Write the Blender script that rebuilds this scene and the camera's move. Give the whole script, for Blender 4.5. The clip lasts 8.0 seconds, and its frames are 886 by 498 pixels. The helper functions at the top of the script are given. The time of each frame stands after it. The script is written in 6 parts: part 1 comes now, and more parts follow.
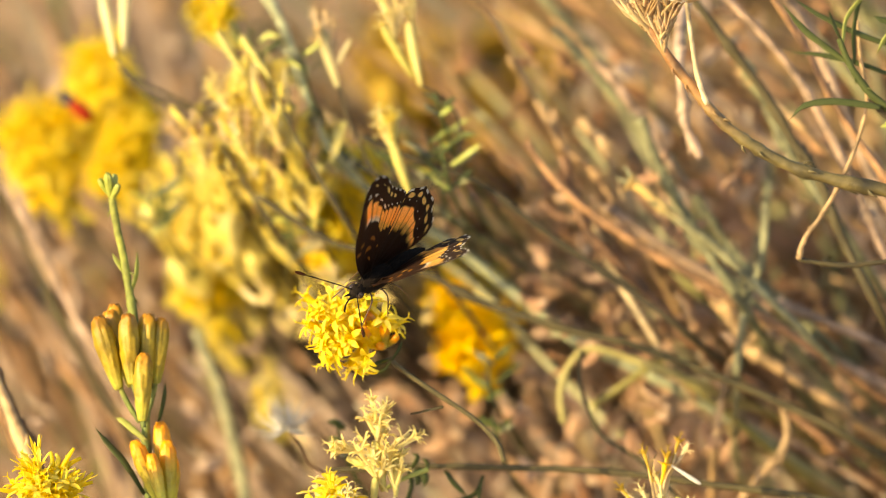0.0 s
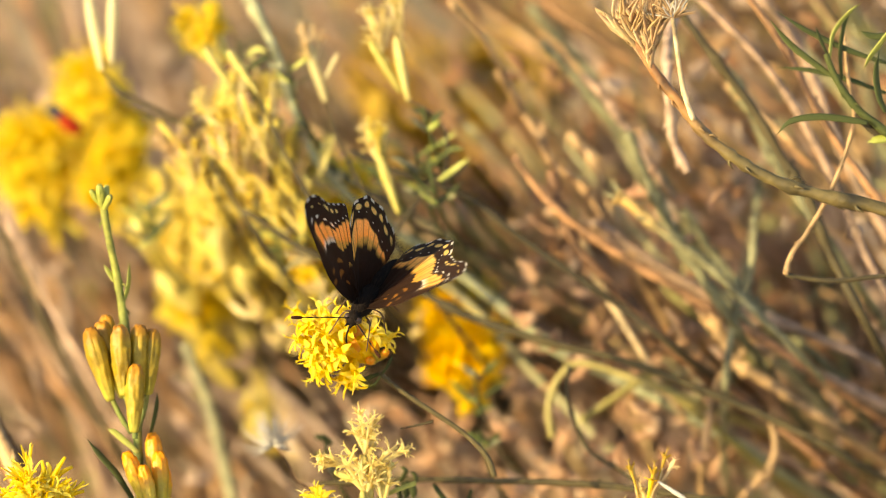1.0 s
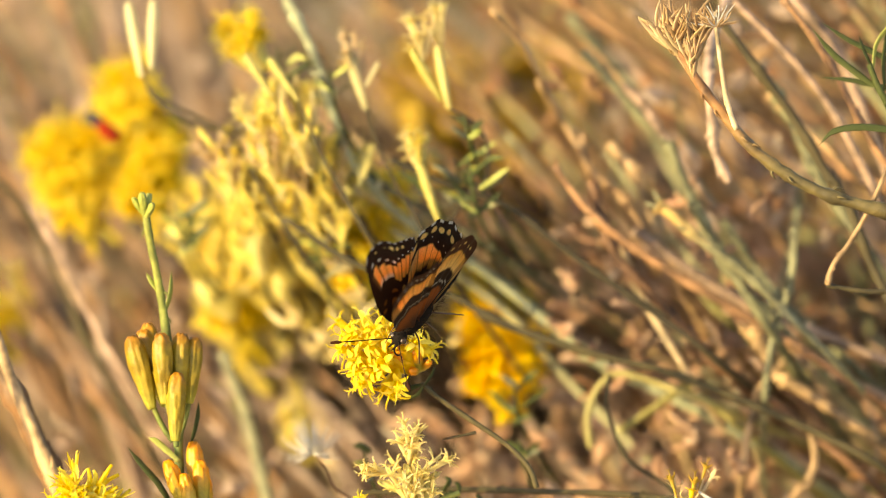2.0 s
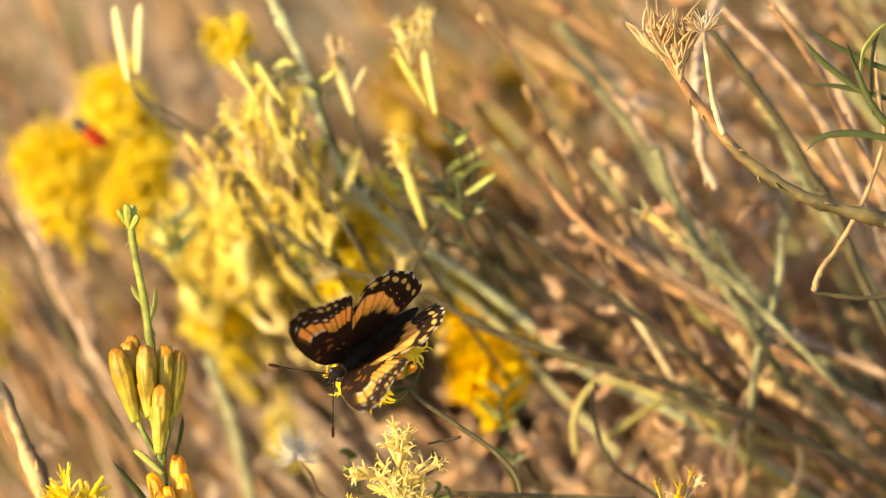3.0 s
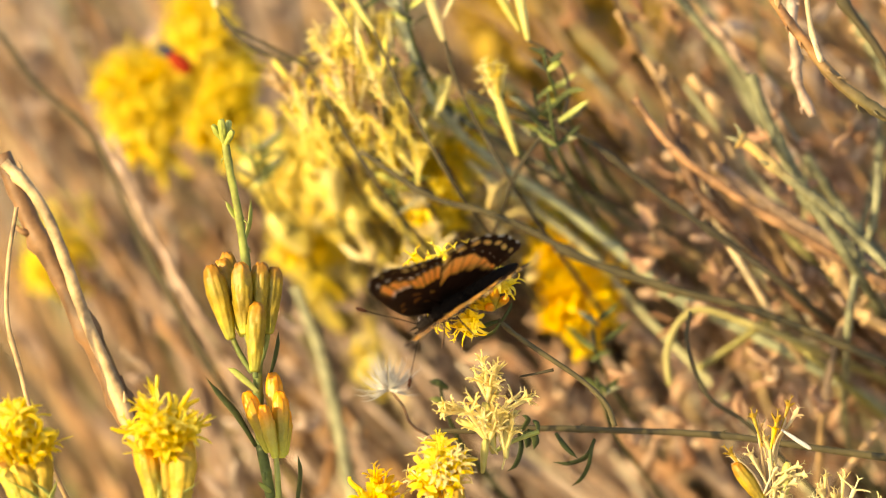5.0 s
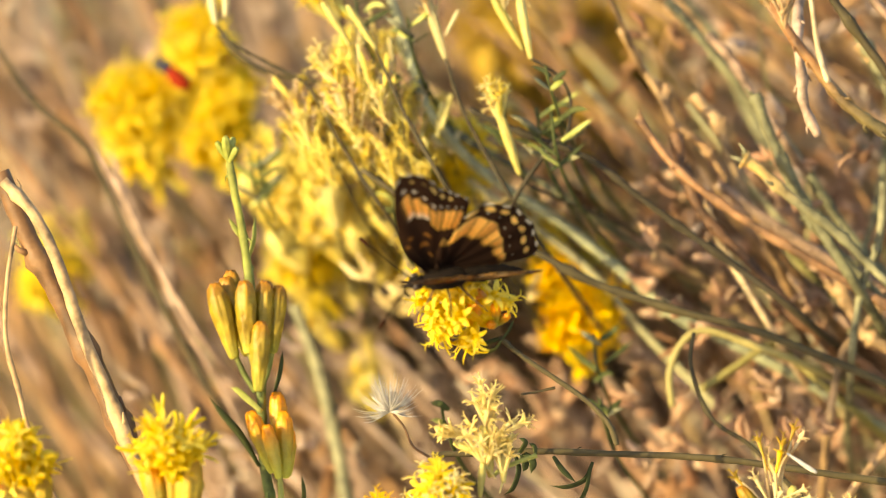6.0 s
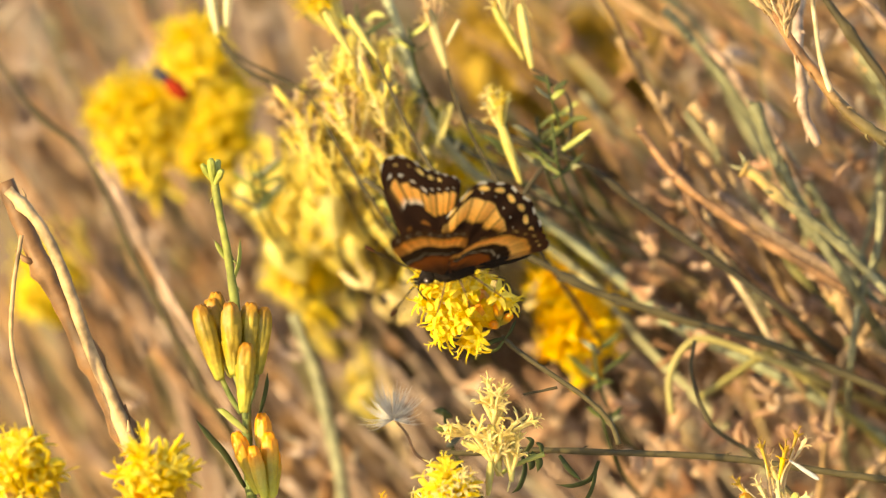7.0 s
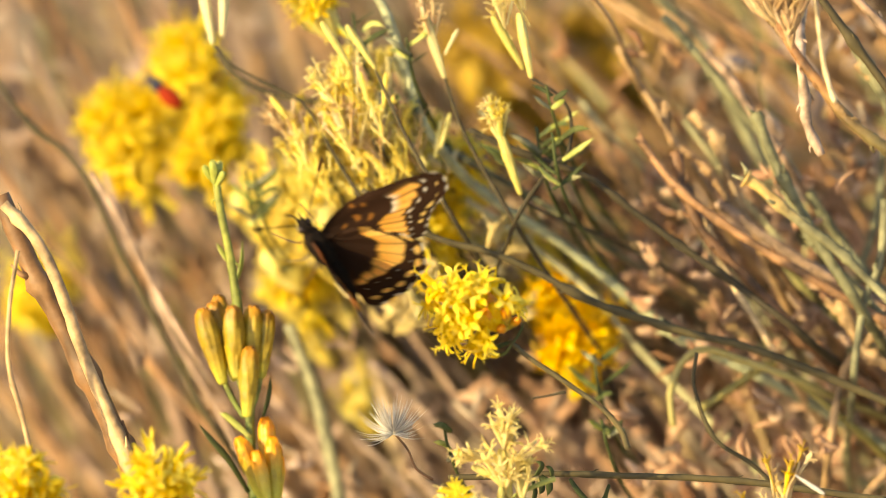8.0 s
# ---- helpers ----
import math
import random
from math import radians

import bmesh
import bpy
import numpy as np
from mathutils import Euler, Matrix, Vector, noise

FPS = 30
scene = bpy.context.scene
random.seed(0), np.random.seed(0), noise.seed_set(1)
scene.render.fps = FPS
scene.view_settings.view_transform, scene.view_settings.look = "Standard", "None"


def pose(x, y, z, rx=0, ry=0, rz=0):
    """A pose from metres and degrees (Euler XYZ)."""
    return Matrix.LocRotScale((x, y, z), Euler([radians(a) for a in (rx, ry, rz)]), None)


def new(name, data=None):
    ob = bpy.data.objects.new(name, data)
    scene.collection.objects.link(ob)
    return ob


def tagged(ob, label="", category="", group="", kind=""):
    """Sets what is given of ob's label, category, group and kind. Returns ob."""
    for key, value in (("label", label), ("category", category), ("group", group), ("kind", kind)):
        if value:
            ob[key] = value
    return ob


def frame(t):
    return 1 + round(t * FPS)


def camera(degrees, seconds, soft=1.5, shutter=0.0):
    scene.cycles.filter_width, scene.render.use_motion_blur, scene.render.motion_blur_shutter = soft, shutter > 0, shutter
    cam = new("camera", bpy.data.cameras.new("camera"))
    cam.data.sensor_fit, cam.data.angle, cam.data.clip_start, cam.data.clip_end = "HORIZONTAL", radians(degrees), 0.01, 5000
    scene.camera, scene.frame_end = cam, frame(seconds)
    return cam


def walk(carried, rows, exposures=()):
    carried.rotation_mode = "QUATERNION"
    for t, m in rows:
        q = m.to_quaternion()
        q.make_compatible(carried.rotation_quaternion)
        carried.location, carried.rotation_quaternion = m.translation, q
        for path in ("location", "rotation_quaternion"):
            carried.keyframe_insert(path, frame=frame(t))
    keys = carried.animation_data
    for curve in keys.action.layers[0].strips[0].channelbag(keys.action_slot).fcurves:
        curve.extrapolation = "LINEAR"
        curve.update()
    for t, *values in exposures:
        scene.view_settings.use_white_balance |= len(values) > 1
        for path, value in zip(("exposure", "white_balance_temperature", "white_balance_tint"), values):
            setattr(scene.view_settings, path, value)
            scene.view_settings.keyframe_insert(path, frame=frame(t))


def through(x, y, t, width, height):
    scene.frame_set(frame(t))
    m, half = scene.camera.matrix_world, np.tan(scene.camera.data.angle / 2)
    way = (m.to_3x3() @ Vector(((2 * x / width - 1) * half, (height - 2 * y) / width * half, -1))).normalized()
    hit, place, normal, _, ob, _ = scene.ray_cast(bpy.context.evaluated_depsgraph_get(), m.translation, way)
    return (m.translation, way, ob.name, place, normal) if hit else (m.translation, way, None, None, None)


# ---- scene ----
# A butterfly feeding on flowering rabbitbrush, filmed close with a long lens.
U = 0.00072                    # one plan unit, in metres
PITCH = radians(20)            # the lens looks down by this much
RIGHT = Vector((1, 0, 0))
UP = Vector((0, math.sin(PITCH), math.cos(PITCH)))
AWAY = Vector((0, math.cos(PITCH), -math.sin(PITCH)))
HEART = Vector((0, 0, 0.5))    # the middle of the sharp plane


def V(p):
    """World place of a plan point: right, up, away, in plan units."""
    return HEART + (RIGHT * p[0] + UP * p[1] + AWAY * p[2]) * U


# ---- camera ----
cam = camera(8.966, 8.0, soft=0.7, shutter=0.07)
cam.data.dof.use_dof = True
cam.data.dof.focus_distance = 0.717
cam.data.dof.aperture_fstop = 13.0
cam.data.dof.aperture_blades = 7
walk(cam, [
    (0.0, pose(-0.00247, -0.68227, 0.75199, 70.241, 0.296, -0.985)),
    (0.5, pose(0.00198, -0.68400, 0.75444, 70.118, 0.317, -0.883)),
    (1.0, pose(0.00237, -0.68039, 0.75438, 70.169, 0.385, -0.765)),
    (1.5, pose(0.00045, -0.67850, 0.75587, 70.121, 0.343, -0.745)),
    (1.7, pose(-0.00151, -0.68027, 0.75488, 70.218, 0.264, -0.664)),
    (2.8, pose(-0.00233, -0.67631, 0.74737, 70.703, -0.168, -0.611)),
    (3.0, pose(-0.00095, -0.67974, 0.74805, 70.756, -0.153, -0.556)),
    (3.5, pose(0.00094, -0.68223, 0.74790, 70.612, -0.031, -0.082)),
    (4.0, pose(0.00135, -0.68475, 0.73916, 70.756, -0.206, -0.002)),
    (4.5, pose(0.00000, -0.67658, 0.74625, 70.000, -0.000, 0.000)),
    (4.7, pose(-0.00270, -0.67161, 0.74746, 69.778, 0.035, -0.044)),
    (5.8, pose(-0.01079, -0.66618, 0.74818, 69.773, -0.106, -0.312)),
    (6.0, pose(-0.01119, -0.66194, 0.74919, 69.681, -0.210, -0.377)),
    (6.5, pose(-0.01624, -0.66945, 0.74975, 69.832, -0.393, -0.679)),
    (7.0, pose(-0.02060, -0.66547, 0.74965, 69.834, -0.414, -1.059)),
    (7.5, pose(-0.02400, -0.65988, 0.75116, 69.743, -0.366, -1.303)),
    (8.0, pose(-0.02630, -0.65643, 0.75298, 69.471, -0.368, -1.572)),
], exposures=[(0.0, 1.26, 7900, 10.5), (8.0, 1.23, 7900, 10.5)])

# ---- light ----
SUN_FROM = (RIGHT * -0.77 + UP * 0.17 - AWAY * 0.62).normalized()
world = bpy.data.worlds.new("world")
scene.world = world
world.use_nodes = True
sky = world.node_tree.nodes.new("ShaderNodeTexSky")
sky.sky_type = "NISHITA"
sky.sun_disc = False
sky.sun_elevation = math.asin(SUN_FROM.z)
sky.sun_rotation = math.atan2(SUN_FROM.x, SUN_FROM.y)
back = world.node_tree.nodes["Background"]
back.inputs[1].default_value = 0.15
world.node_tree.links.new(sky.outputs[0], back.inputs[0])
sun = new("sun", bpy.data.lights.new("sun", "SUN"))
sun.data.energy = 3.7
sun.data.angle = radians(0.5)
sun.data.color = (1.0, 0.87, 0.52)
sun.rotation_euler = SUN_FROM.to_track_quat("Z", "Y").to_euler()

# ---- materials ----


def material(name, build):
    m = bpy.data.materials.new(name)
    m.use_nodes = True
    t = m.node_tree
    bsdf = t.nodes["Principled BSDF"]
    build(t, bsdf)
    return m


def add(t, kind, **props):
    n = t.nodes.new("ShaderNode" + kind)
    for k, v in props.items():
        n.inputs[k].default_value = v
    return n


def ramp(t, source, stops):
    n = t.nodes.new("ShaderNodeValToRGB")
    e = n.color_ramp.elements
    while len(e) < len(stops):
        e.new(0.5)
    for item, (at, colour) in zip(e, stops):
        item.position = at
        item.color = (*colour, 1)
    t.links.new(source, n.inputs[0])
    return n


def mixed(t, a, b, factor, blend="MIX"):
    n = t.nodes.new("ShaderNodeMix")
    n.data_type = "RGBA"
    n.blend_type = blend
    for socket, value in ((n.inputs[0], factor), (n.inputs[6], a), (n.inputs[7], b)):
        if hasattr(value, "node"):
            t.links.new(value, socket)
        elif isinstance(value, tuple):
            socket.default_value = (*value, 1)
        else:
            socket.default_value = value
    return n.outputs[2]


def sheer(t, bsdf, colour, amount):
    """Lets part of the light through a thin petal, leaf or wing."""
    tr = t.nodes.new("ShaderNodeBsdfTranslucent")
    t.links.new(colour, tr.inputs[0])
    mix = t.nodes.new("ShaderNodeMixShader")
    mix.inputs[0].default_value = amount
    t.links.new(bsdf.outputs[0], mix.inputs[1])
    t.links.new(tr.outputs[0], mix.inputs[2])
    t.links.new(mix.outputs[0], t.nodes["Material Output"].inputs[0])


def relief(t, bsdf, source, strength, distance=0.0003):
    n = t.nodes.new("ShaderNodeBump")
    n.inputs["Strength"].default_value = strength
    n.inputs["Distance"].default_value = distance
    t.links.new(source, n.inputs["Height"])
    t.links.new(n.outputs[0], bsdf.inputs["Normal"])


def noisy(t, coords, scale, detail=4.0, stretch=None):
    n = add(t, "TexNoise", Scale=scale, Detail=detail)
    if stretch:
        mp = t.nodes.new("ShaderNodeMapping")
        mp.inputs["Scale"].default_value = stretch
        t.links.new(coords, mp.inputs[0])
        coords = mp.outputs[0]
    t.links.new(coords, n.inputs["Vector"])
    return n.outputs["Fac"]


def plant_stuff(name, stops, rough=0.6, through=0.0, grain=900.0, random_by="object", bump=0.4, tip=None, foot=None, spread=0.5, mottle=0.0):
    """A plant surface: a tone picked for each piece, fine grain and blotches, and a tip of another colour."""
    def build(t, bsdf):
        co = t.nodes.new("ShaderNodeTexCoord")
        if random_by == "island":
            pick = t.nodes.new("ShaderNodeNewGeometry").outputs["Random Per Island"]
        else:
            pick = t.nodes.new("ShaderNodeObjectInfo").outputs["Random"]
        geo = t.nodes.new("ShaderNodeNewGeometry").outputs["Position"]
        fine = noisy(t, geo, grain)
        blot = noisy(t, geo, grain * 0.12, 2.0)
        mathn = t.nodes.new("ShaderNodeMath")
        mathn.operation = "MULTIPLY_ADD"
        mathn.inputs[1].default_value = spread
        t.links.new(blot, mathn.inputs[0])
        half = t.nodes.new("ShaderNodeMath")
        half.operation = "MULTIPLY_ADD"
        half.inputs[1].default_value = 1 - spread * 0.7
        half.inputs[2].default_value = -spread * 0.15
        t.links.new(pick, half.inputs[0])
        t.links.new(half.outputs[0], mathn.inputs[2])
        base = ramp(t, mathn.outputs[0], stops).outputs[0]
        if tip:
            sep = t.nodes.new("ShaderNodeSeparateXYZ")
            t.links.new(co.outputs["Generated"], sep.inputs[0])
            g = ramp(t, sep.outputs[2], [(tip[0], (0, 0, 0)), (tip[1], (1, 1, 1))])
            base = mixed(t, base, tip[2], g.outputs[0])
            if foot:
                g = ramp(t, sep.outputs[2], [(foot[0], (1, 1, 1)), (foot[1], (0, 0, 0))])
                base = mixed(t, base, foot[2], g.outputs[0])
        shade = ramp(t, fine, [(0.25, (0.78, 0.76, 0.72)), (0.65, (1.0, 1.0, 1.0))])
        colour = mixed(t, base, shade.outputs[0], 0.8, "MULTIPLY")
        if mottle:
            patch = noisy(t, geo, grain * 0.3, 3.0)
            bark = ramp(t, patch, [(0.32, (1 - mottle,) * 3), (0.5, (0.95, 0.95, 0.95)), (0.66, (1 + mottle * 0.7,) * 3)])
            colour = mixed(t, colour, bark.outputs[0], 1.0, "MULTIPLY")
        t.links.new(colour, bsdf.inputs["Base Color"])
        bsdf.inputs["Roughness"].default_value = rough
        relief(t, bsdf, fine, bump)
        if through:
            sheer(t, bsdf, colour, through)
    return material(name, build)


M_PETAL = plant_stuff("yellow_petal", [(0.1, (0.93, 0.71, 0.018)), (0.6, (0.94, 0.80, 0.075)), (1.0, (0.95, 0.87, 0.24))], 0.5, 0.58, 2500, bump=0.05)
M_PALE = plant_stuff("faded_petal", [(0.1, (0.90, 0.76, 0.30)), (0.6, (0.93, 0.83, 0.46)), (1.0, (0.95, 0.89, 0.62))], 0.55, 0.55, 2500, bump=0.05)
M_STRAW = plant_stuff("withered_petal", [(0.1, (0.55, 0.36, 0.14)), (0.6, (0.78, 0.60, 0.34)), (1.0, (0.86, 0.72, 0.50))], 0.7, 0.4, 2500, bump=0.1)
M_SOFT = plant_stuff("soft_yellow_petal", [(0.1, (0.87, 0.71, 0.11)), (0.6, (0.91, 0.80, 0.25)), (1.0, (0.94, 0.87, 0.47))], 0.55, 0.5, 2500, bump=0.1)
M_GOLD = plant_stuff("deep_yellow_petal", [(0.1, (0.95, 0.60, 0.006)), (0.6, (0.97, 0.71, 0.015)), (1.0, (0.97, 0.80, 0.05))], 0.5, 0.45, 2500, bump=0.1)
M_BARK = plant_stuff("peeling_brown_bark", [(0.1, (0.10, 0.045, 0.018)), (0.6, (0.20, 0.10, 0.04)), (1.0, (0.38, 0.22, 0.10))], 0.6, 0.0, 900, spread=0.8, mottle=0.5)
M_CREAM = plant_stuff("fuzzy_cream_bract", [(0.1, (0.50, 0.31, 0.14)), (1.0, (0.76, 0.55, 0.33))], 0.7, 0.4, 2500, bump=0.1)
M_TUFT = plant_stuff("withered_cream_petal", [(0.1, (0.66, 0.50, 0.20)), (0.6, (0.76, 0.63, 0.34)), (1.0, (0.84, 0.75, 0.50))], 0.7, 0.3, 2500, bump=0.15)
# Dull amber: painted half shade on the far heads, withering on the dry tuft.
M_AMBER = plant_stuff("shaded_and_withered_petal", [(0.1, (0.40, 0.23, 0.02)), (0.6, (0.52, 0.33, 0.03)), (1.0, (0.62, 0.42, 0.07))], 0.6, 0.3, 2500, bump=0.1)
M_BUD = plant_stuff("bud_scale", [(0.1, (0.30, 0.195, 0.012)), (0.6, (0.41, 0.275, 0.02)), (1.0, (0.54, 0.39, 0.05))], 0.5, 0.2, 1500, spread=0.8, mottle=0.35, tip=(0.74, 1.0, (0.52, 0.20, 0.008)), foot=(0.02, 0.3, (0.48, 0.44, 0.06)))
M_BUD_ORANGE = plant_stuff("opening_bud_scale", [(0.1, (0.42, 0.31, 0.03)), (0.6, (0.54, 0.40, 0.045)), (1.0, (0.64, 0.50, 0.10))], 0.42, 0.2, 1800, tip=(0.5, 0.85, (0.92, 0.34, 0.006)), foot=(0.02, 0.4, (0.60, 0.60, 0.08)))
M_COLUMN = plant_stuff("yellow_head_scale", [(0.1, (0.46, 0.28, 0.015)), (1.0, (0.60, 0.41, 0.04))], 0.6, 0.15, 1800, mottle=0.25, tip=(0.6, 1.0, (0.66, 0.33, 0.01)), foot=(0.0, 0.35, (0.38, 0.34, 0.06)))
M_BUD_YELLOW = plant_stuff("yellow_bud_scale", [(0.1, (0.44, 0.38, 0.08)), (0.6, (0.58, 0.49, 0.14)), (1.0, (0.70, 0.61, 0.25))], 0.45, 0.2, 1800)
M_BUD_CREAM = plant_stuff("cream_bud_scale", [(0.1, (0.58, 0.49, 0.22)), (1.0, (0.72, 0.64, 0.38))], 0.45, 0.2, 1800)
M_GREEN = plant_stuff("green_leaf", [(0.1, (0.034, 0.046, 0.009)), (0.6, (0.062, 0.078, 0.015)), (1.0, (0.12, 0.13, 0.03))], 0.8, 0.2, 1500)
M_LIME = plant_stuff("young_green_stem", [(0.1, (0.26, 0.29, 0.045)), (1.0, (0.44, 0.44, 0.11))], 0.5, 0.1, 1500)
M_STALK = plant_stuff("green_flower_stalk", [(0.1, (0.10, 0.13, 0.025)), (1.0, (0.20, 0.23, 0.055))], 0.7, 0.1, 1500, mottle=0.45, tip=(0.6, 0.85, (0.27, 0.28, 0.05)))
M_SHOOT = plant_stuff("yellowed_shoot", [(0.1, (0.24, 0.20, 0.05)), (1.0, (0.40, 0.33, 0.12))], 0.6, 0.1, 1200)
M_OLIVE = plant_stuff("olive_stem", [(0.1, (0.036, 0.025, 0.008)), (0.6, (0.060, 0.044, 0.014)), (1.0, (0.095, 0.072, 0.026))], 0.75, 0.0, 1200, spread=0.25, mottle=0.3)
M_SAGE = plant_stuff("felted_pale_green_stem", [(0.1, (0.105, 0.102, 0.048)), (1.0, (0.24, 0.225, 0.125))], 0.7, 0.0, 1200, mottle=0.6)
M_TIPPED = plant_stuff("felted_stem_with_straw_tip", [(0.1, (0.12, 0.115, 0.055)), (1.0, (0.27, 0.25, 0.14))], 0.7, 0.0, 1200, mottle=0.5, tip=(0.988, 0.996, (0.56, 0.36, 0.12)))
M_TAN = plant_stuff("dry_tan_stem", [(0.1, (0.256, 0.147, 0.0676)), (0.6, (0.378, 0.239, 0.117)), (1.0, (0.51, 0.351, 0.189))], 0.65, 0.0, 1200, mottle=0.6)
M_BROWN = plant_stuff("dry_brown_stem", [(0.1, (0.126, 0.0577, 0.0252)), (0.6, (0.221, 0.107, 0.0468)), (1.0, (0.347, 0.186, 0.09))], 0.65, 0.0, 1200, mottle=0.6)
M_PINK = plant_stuff("weathered_pinkish_stem", [(0.1, (0.24, 0.150, 0.098)), (1.0, (0.47, 0.325, 0.24))], 0.7, 0.0, 1200, mottle=0.6)
M_LIGHT = plant_stuff("bleached_straw", [(0.1, (0.46, 0.31, 0.16)), (0.6, (0.58, 0.42, 0.24)), (1.0, (0.68, 0.53, 0.34))], 0.7, 0.15, 900, mottle=0.6)
M_PEACH = plant_stuff("bleached_brush", [(0.0, (0.270, 0.167, 0.109)), (0.5, (0.396, 0.275, 0.204)), (0.8, (0.486, 0.360, 0.285)), (1.0, (0.324, 0.279, 0.171))], 0.7, 0.1, 400, "island", spread=0.12, mottle=0.35)
M_TANNED = plant_stuff("sunlit_tan_chaff", [(0.0, (0.38, 0.19, 0.105)), (0.5, (0.53, 0.31, 0.185)), (0.8, (0.63, 0.42, 0.28)), (1.0, (0.42, 0.29, 0.15))], 0.7, 0.15, 400, "island", spread=0.12, mottle=0.3)
M_CHAFF = plant_stuff("straw_yellow_chaff", [(0.0, (0.50, 0.36, 0.12)), (0.5, (0.66, 0.51, 0.22)), (0.8, (0.78, 0.64, 0.34)), (1.0, (0.42, 0.40, 0.12))], 0.7, 0.2, 400, "island", spread=0.12, mottle=0.3)
M_GLAUCOUS = plant_stuff("pale_blue_green_stem", [(0.1, (0.22, 0.23, 0.12)), (1.0, (0.38, 0.385, 0.24))], 0.7, 0.0, 1200, mottle=0.35)
M_RUSSET = plant_stuff("russet_dead_leaf", [(0.0, (0.188, 0.077, 0.033)), (0.5, (0.338, 0.156, 0.069)), (1.0, (0.500, 0.275, 0.131))], 0.7, 0.15, 400, "island", spread=0.12, mottle=0.4)
M_FELT = plant_stuff("felted_green_brush", [(0.0, (0.16, 0.15, 0.055)), (0.5, (0.27, 0.25, 0.12)), (1.0, (0.42, 0.39, 0.22))], 0.7, 0.0, 400, "island", spread=0.12, mottle=0.5)
M_FLUFF = plant_stuff("white_seed_down", [(0.1, (0.70, 0.66, 0.60)), (1.0, (0.85, 0.82, 0.78))], 0.6, 0.4, 2000)
M_BRUSH = plant_stuff("dry_brush", [(0.0, (0.140, 0.080, 0.049)), (0.2, (0.225, 0.142, 0.095)), (0.45, (0.295, 0.204, 0.152)), (0.68, (0.351, 0.257, 0.201)), (0.8, (0.218, 0.180, 0.099)), (1.0, (0.140, 0.125, 0.057))], 0.7, 0.0, 400, "island", spread=0.12, mottle=0.35)


def ground_look(t, bsdf):
    geo = t.nodes.new("ShaderNodeNewGeometry").outputs["Position"]
    big = noisy(t, geo, 2.2, 6)
    fine = noisy(t, geo, 60, 8)
    base = ramp(t, big, [(0.3, (0.24, 0.17, 0.10)), (0.5, (0.36, 0.27, 0.17)), (0.7, (0.44, 0.34, 0.23))]).outputs[0]
    shade = ramp(t, fine, [(0.3, (0.6, 0.58, 0.55)), (0.65, (1.1, 1.08, 1.05))]).outputs[0]
    t.links.new(mixed(t, base, shade, 0.9, "MULTIPLY"), bsdf.inputs["Base Color"])
    bsdf.inputs["Roughness"].default_value = 0.95
    relief(t, bsdf, fine, 0.8, 0.01)


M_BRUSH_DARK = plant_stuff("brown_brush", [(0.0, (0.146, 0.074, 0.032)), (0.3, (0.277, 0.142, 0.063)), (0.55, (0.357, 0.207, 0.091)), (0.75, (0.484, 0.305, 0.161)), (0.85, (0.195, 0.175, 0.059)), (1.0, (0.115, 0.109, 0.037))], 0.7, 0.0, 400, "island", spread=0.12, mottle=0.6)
M_TWIG = plant_stuff("woody_twig", [(0.1, (0.05, 0.037, 0.012)), (0.5, (0.09, 0.067, 0.022)), (1.0, (0.15, 0.11, 0.042))], 0.6, 0.0, 900, spread=0.9, bump=0.8, tip=(0.45, 0.85, (0.30, 0.135, 0.05)), mottle=0.7)
# Brown bark, darkened so its colour carries the shade deep in the shrub.
M_SHADED_BRUSH = plant_stuff("shaded_bark_brush", [(0.0, (0.063, 0.029, 0.011)), (0.3, (0.154, 0.077, 0.029)), (0.55, (0.266, 0.151, 0.059)), (0.75, (0.378, 0.238, 0.112)), (0.85, (0.168, 0.147, 0.049)), (1.0, (0.098, 0.091, 0.028))], 0.7, 0.0, 400, "island", spread=0.12, mottle=0.5)
M_GROUND = material("sandy_ground", ground_look)


def wing_look(t, bsdf):
    a = t.nodes.new("ShaderNodeVertexColor")
    a.layer_name = "scales"
    geo = t.nodes.new("ShaderNodeNewGeometry").outputs["Position"]
    co = t.nodes.new("ShaderNodeTexCoord").outputs["Object"]
    dust = noisy(t, co, 5000, 3)
    shade = ramp(t, dust, [(0.3, (0.75, 0.75, 0.75)), (0.7, (1.1, 1.1, 1.1))]).outputs[0]
    colour = mixed(t, a.outputs[0], shade, 0.8, "MULTIPLY")
    t.links.new(colour, bsdf.inputs["Base Color"])
    bsdf.inputs["Roughness"].default_value = 0.62
    bsdf.inputs["Specular IOR Level"].default_value = 0.08
    relief(t, bsdf, dust, 0.3, 0.0001)
    sheer(t, bsdf, mixed(t, colour, colour, 0.65, "MULTIPLY"), 0.45)


M_WING = material("wing_scales", wing_look)


def plain(name, colour, rough=0.5, dark=0.6, scale=3000, metal=0.0):
    def build(t, bsdf):
        co = t.nodes.new("ShaderNodeTexCoord").outputs["Object"]
        n = noisy(t, co, scale, 4)
        c = ramp(t, n, [(0.3, tuple(x * dark for x in colour)), (0.7, colour)]).outputs[0]
        t.links.new(c, bsdf.inputs["Base Color"])
        bsdf.inputs["Roughness"].default_value = rough
        bsdf.inputs["Specular IOR Level"].default_value = 0.5 if rough < 0.55 else 0.08
        relief(t, bsdf, n, 0.5, 0.0002)
    return material(name, build)


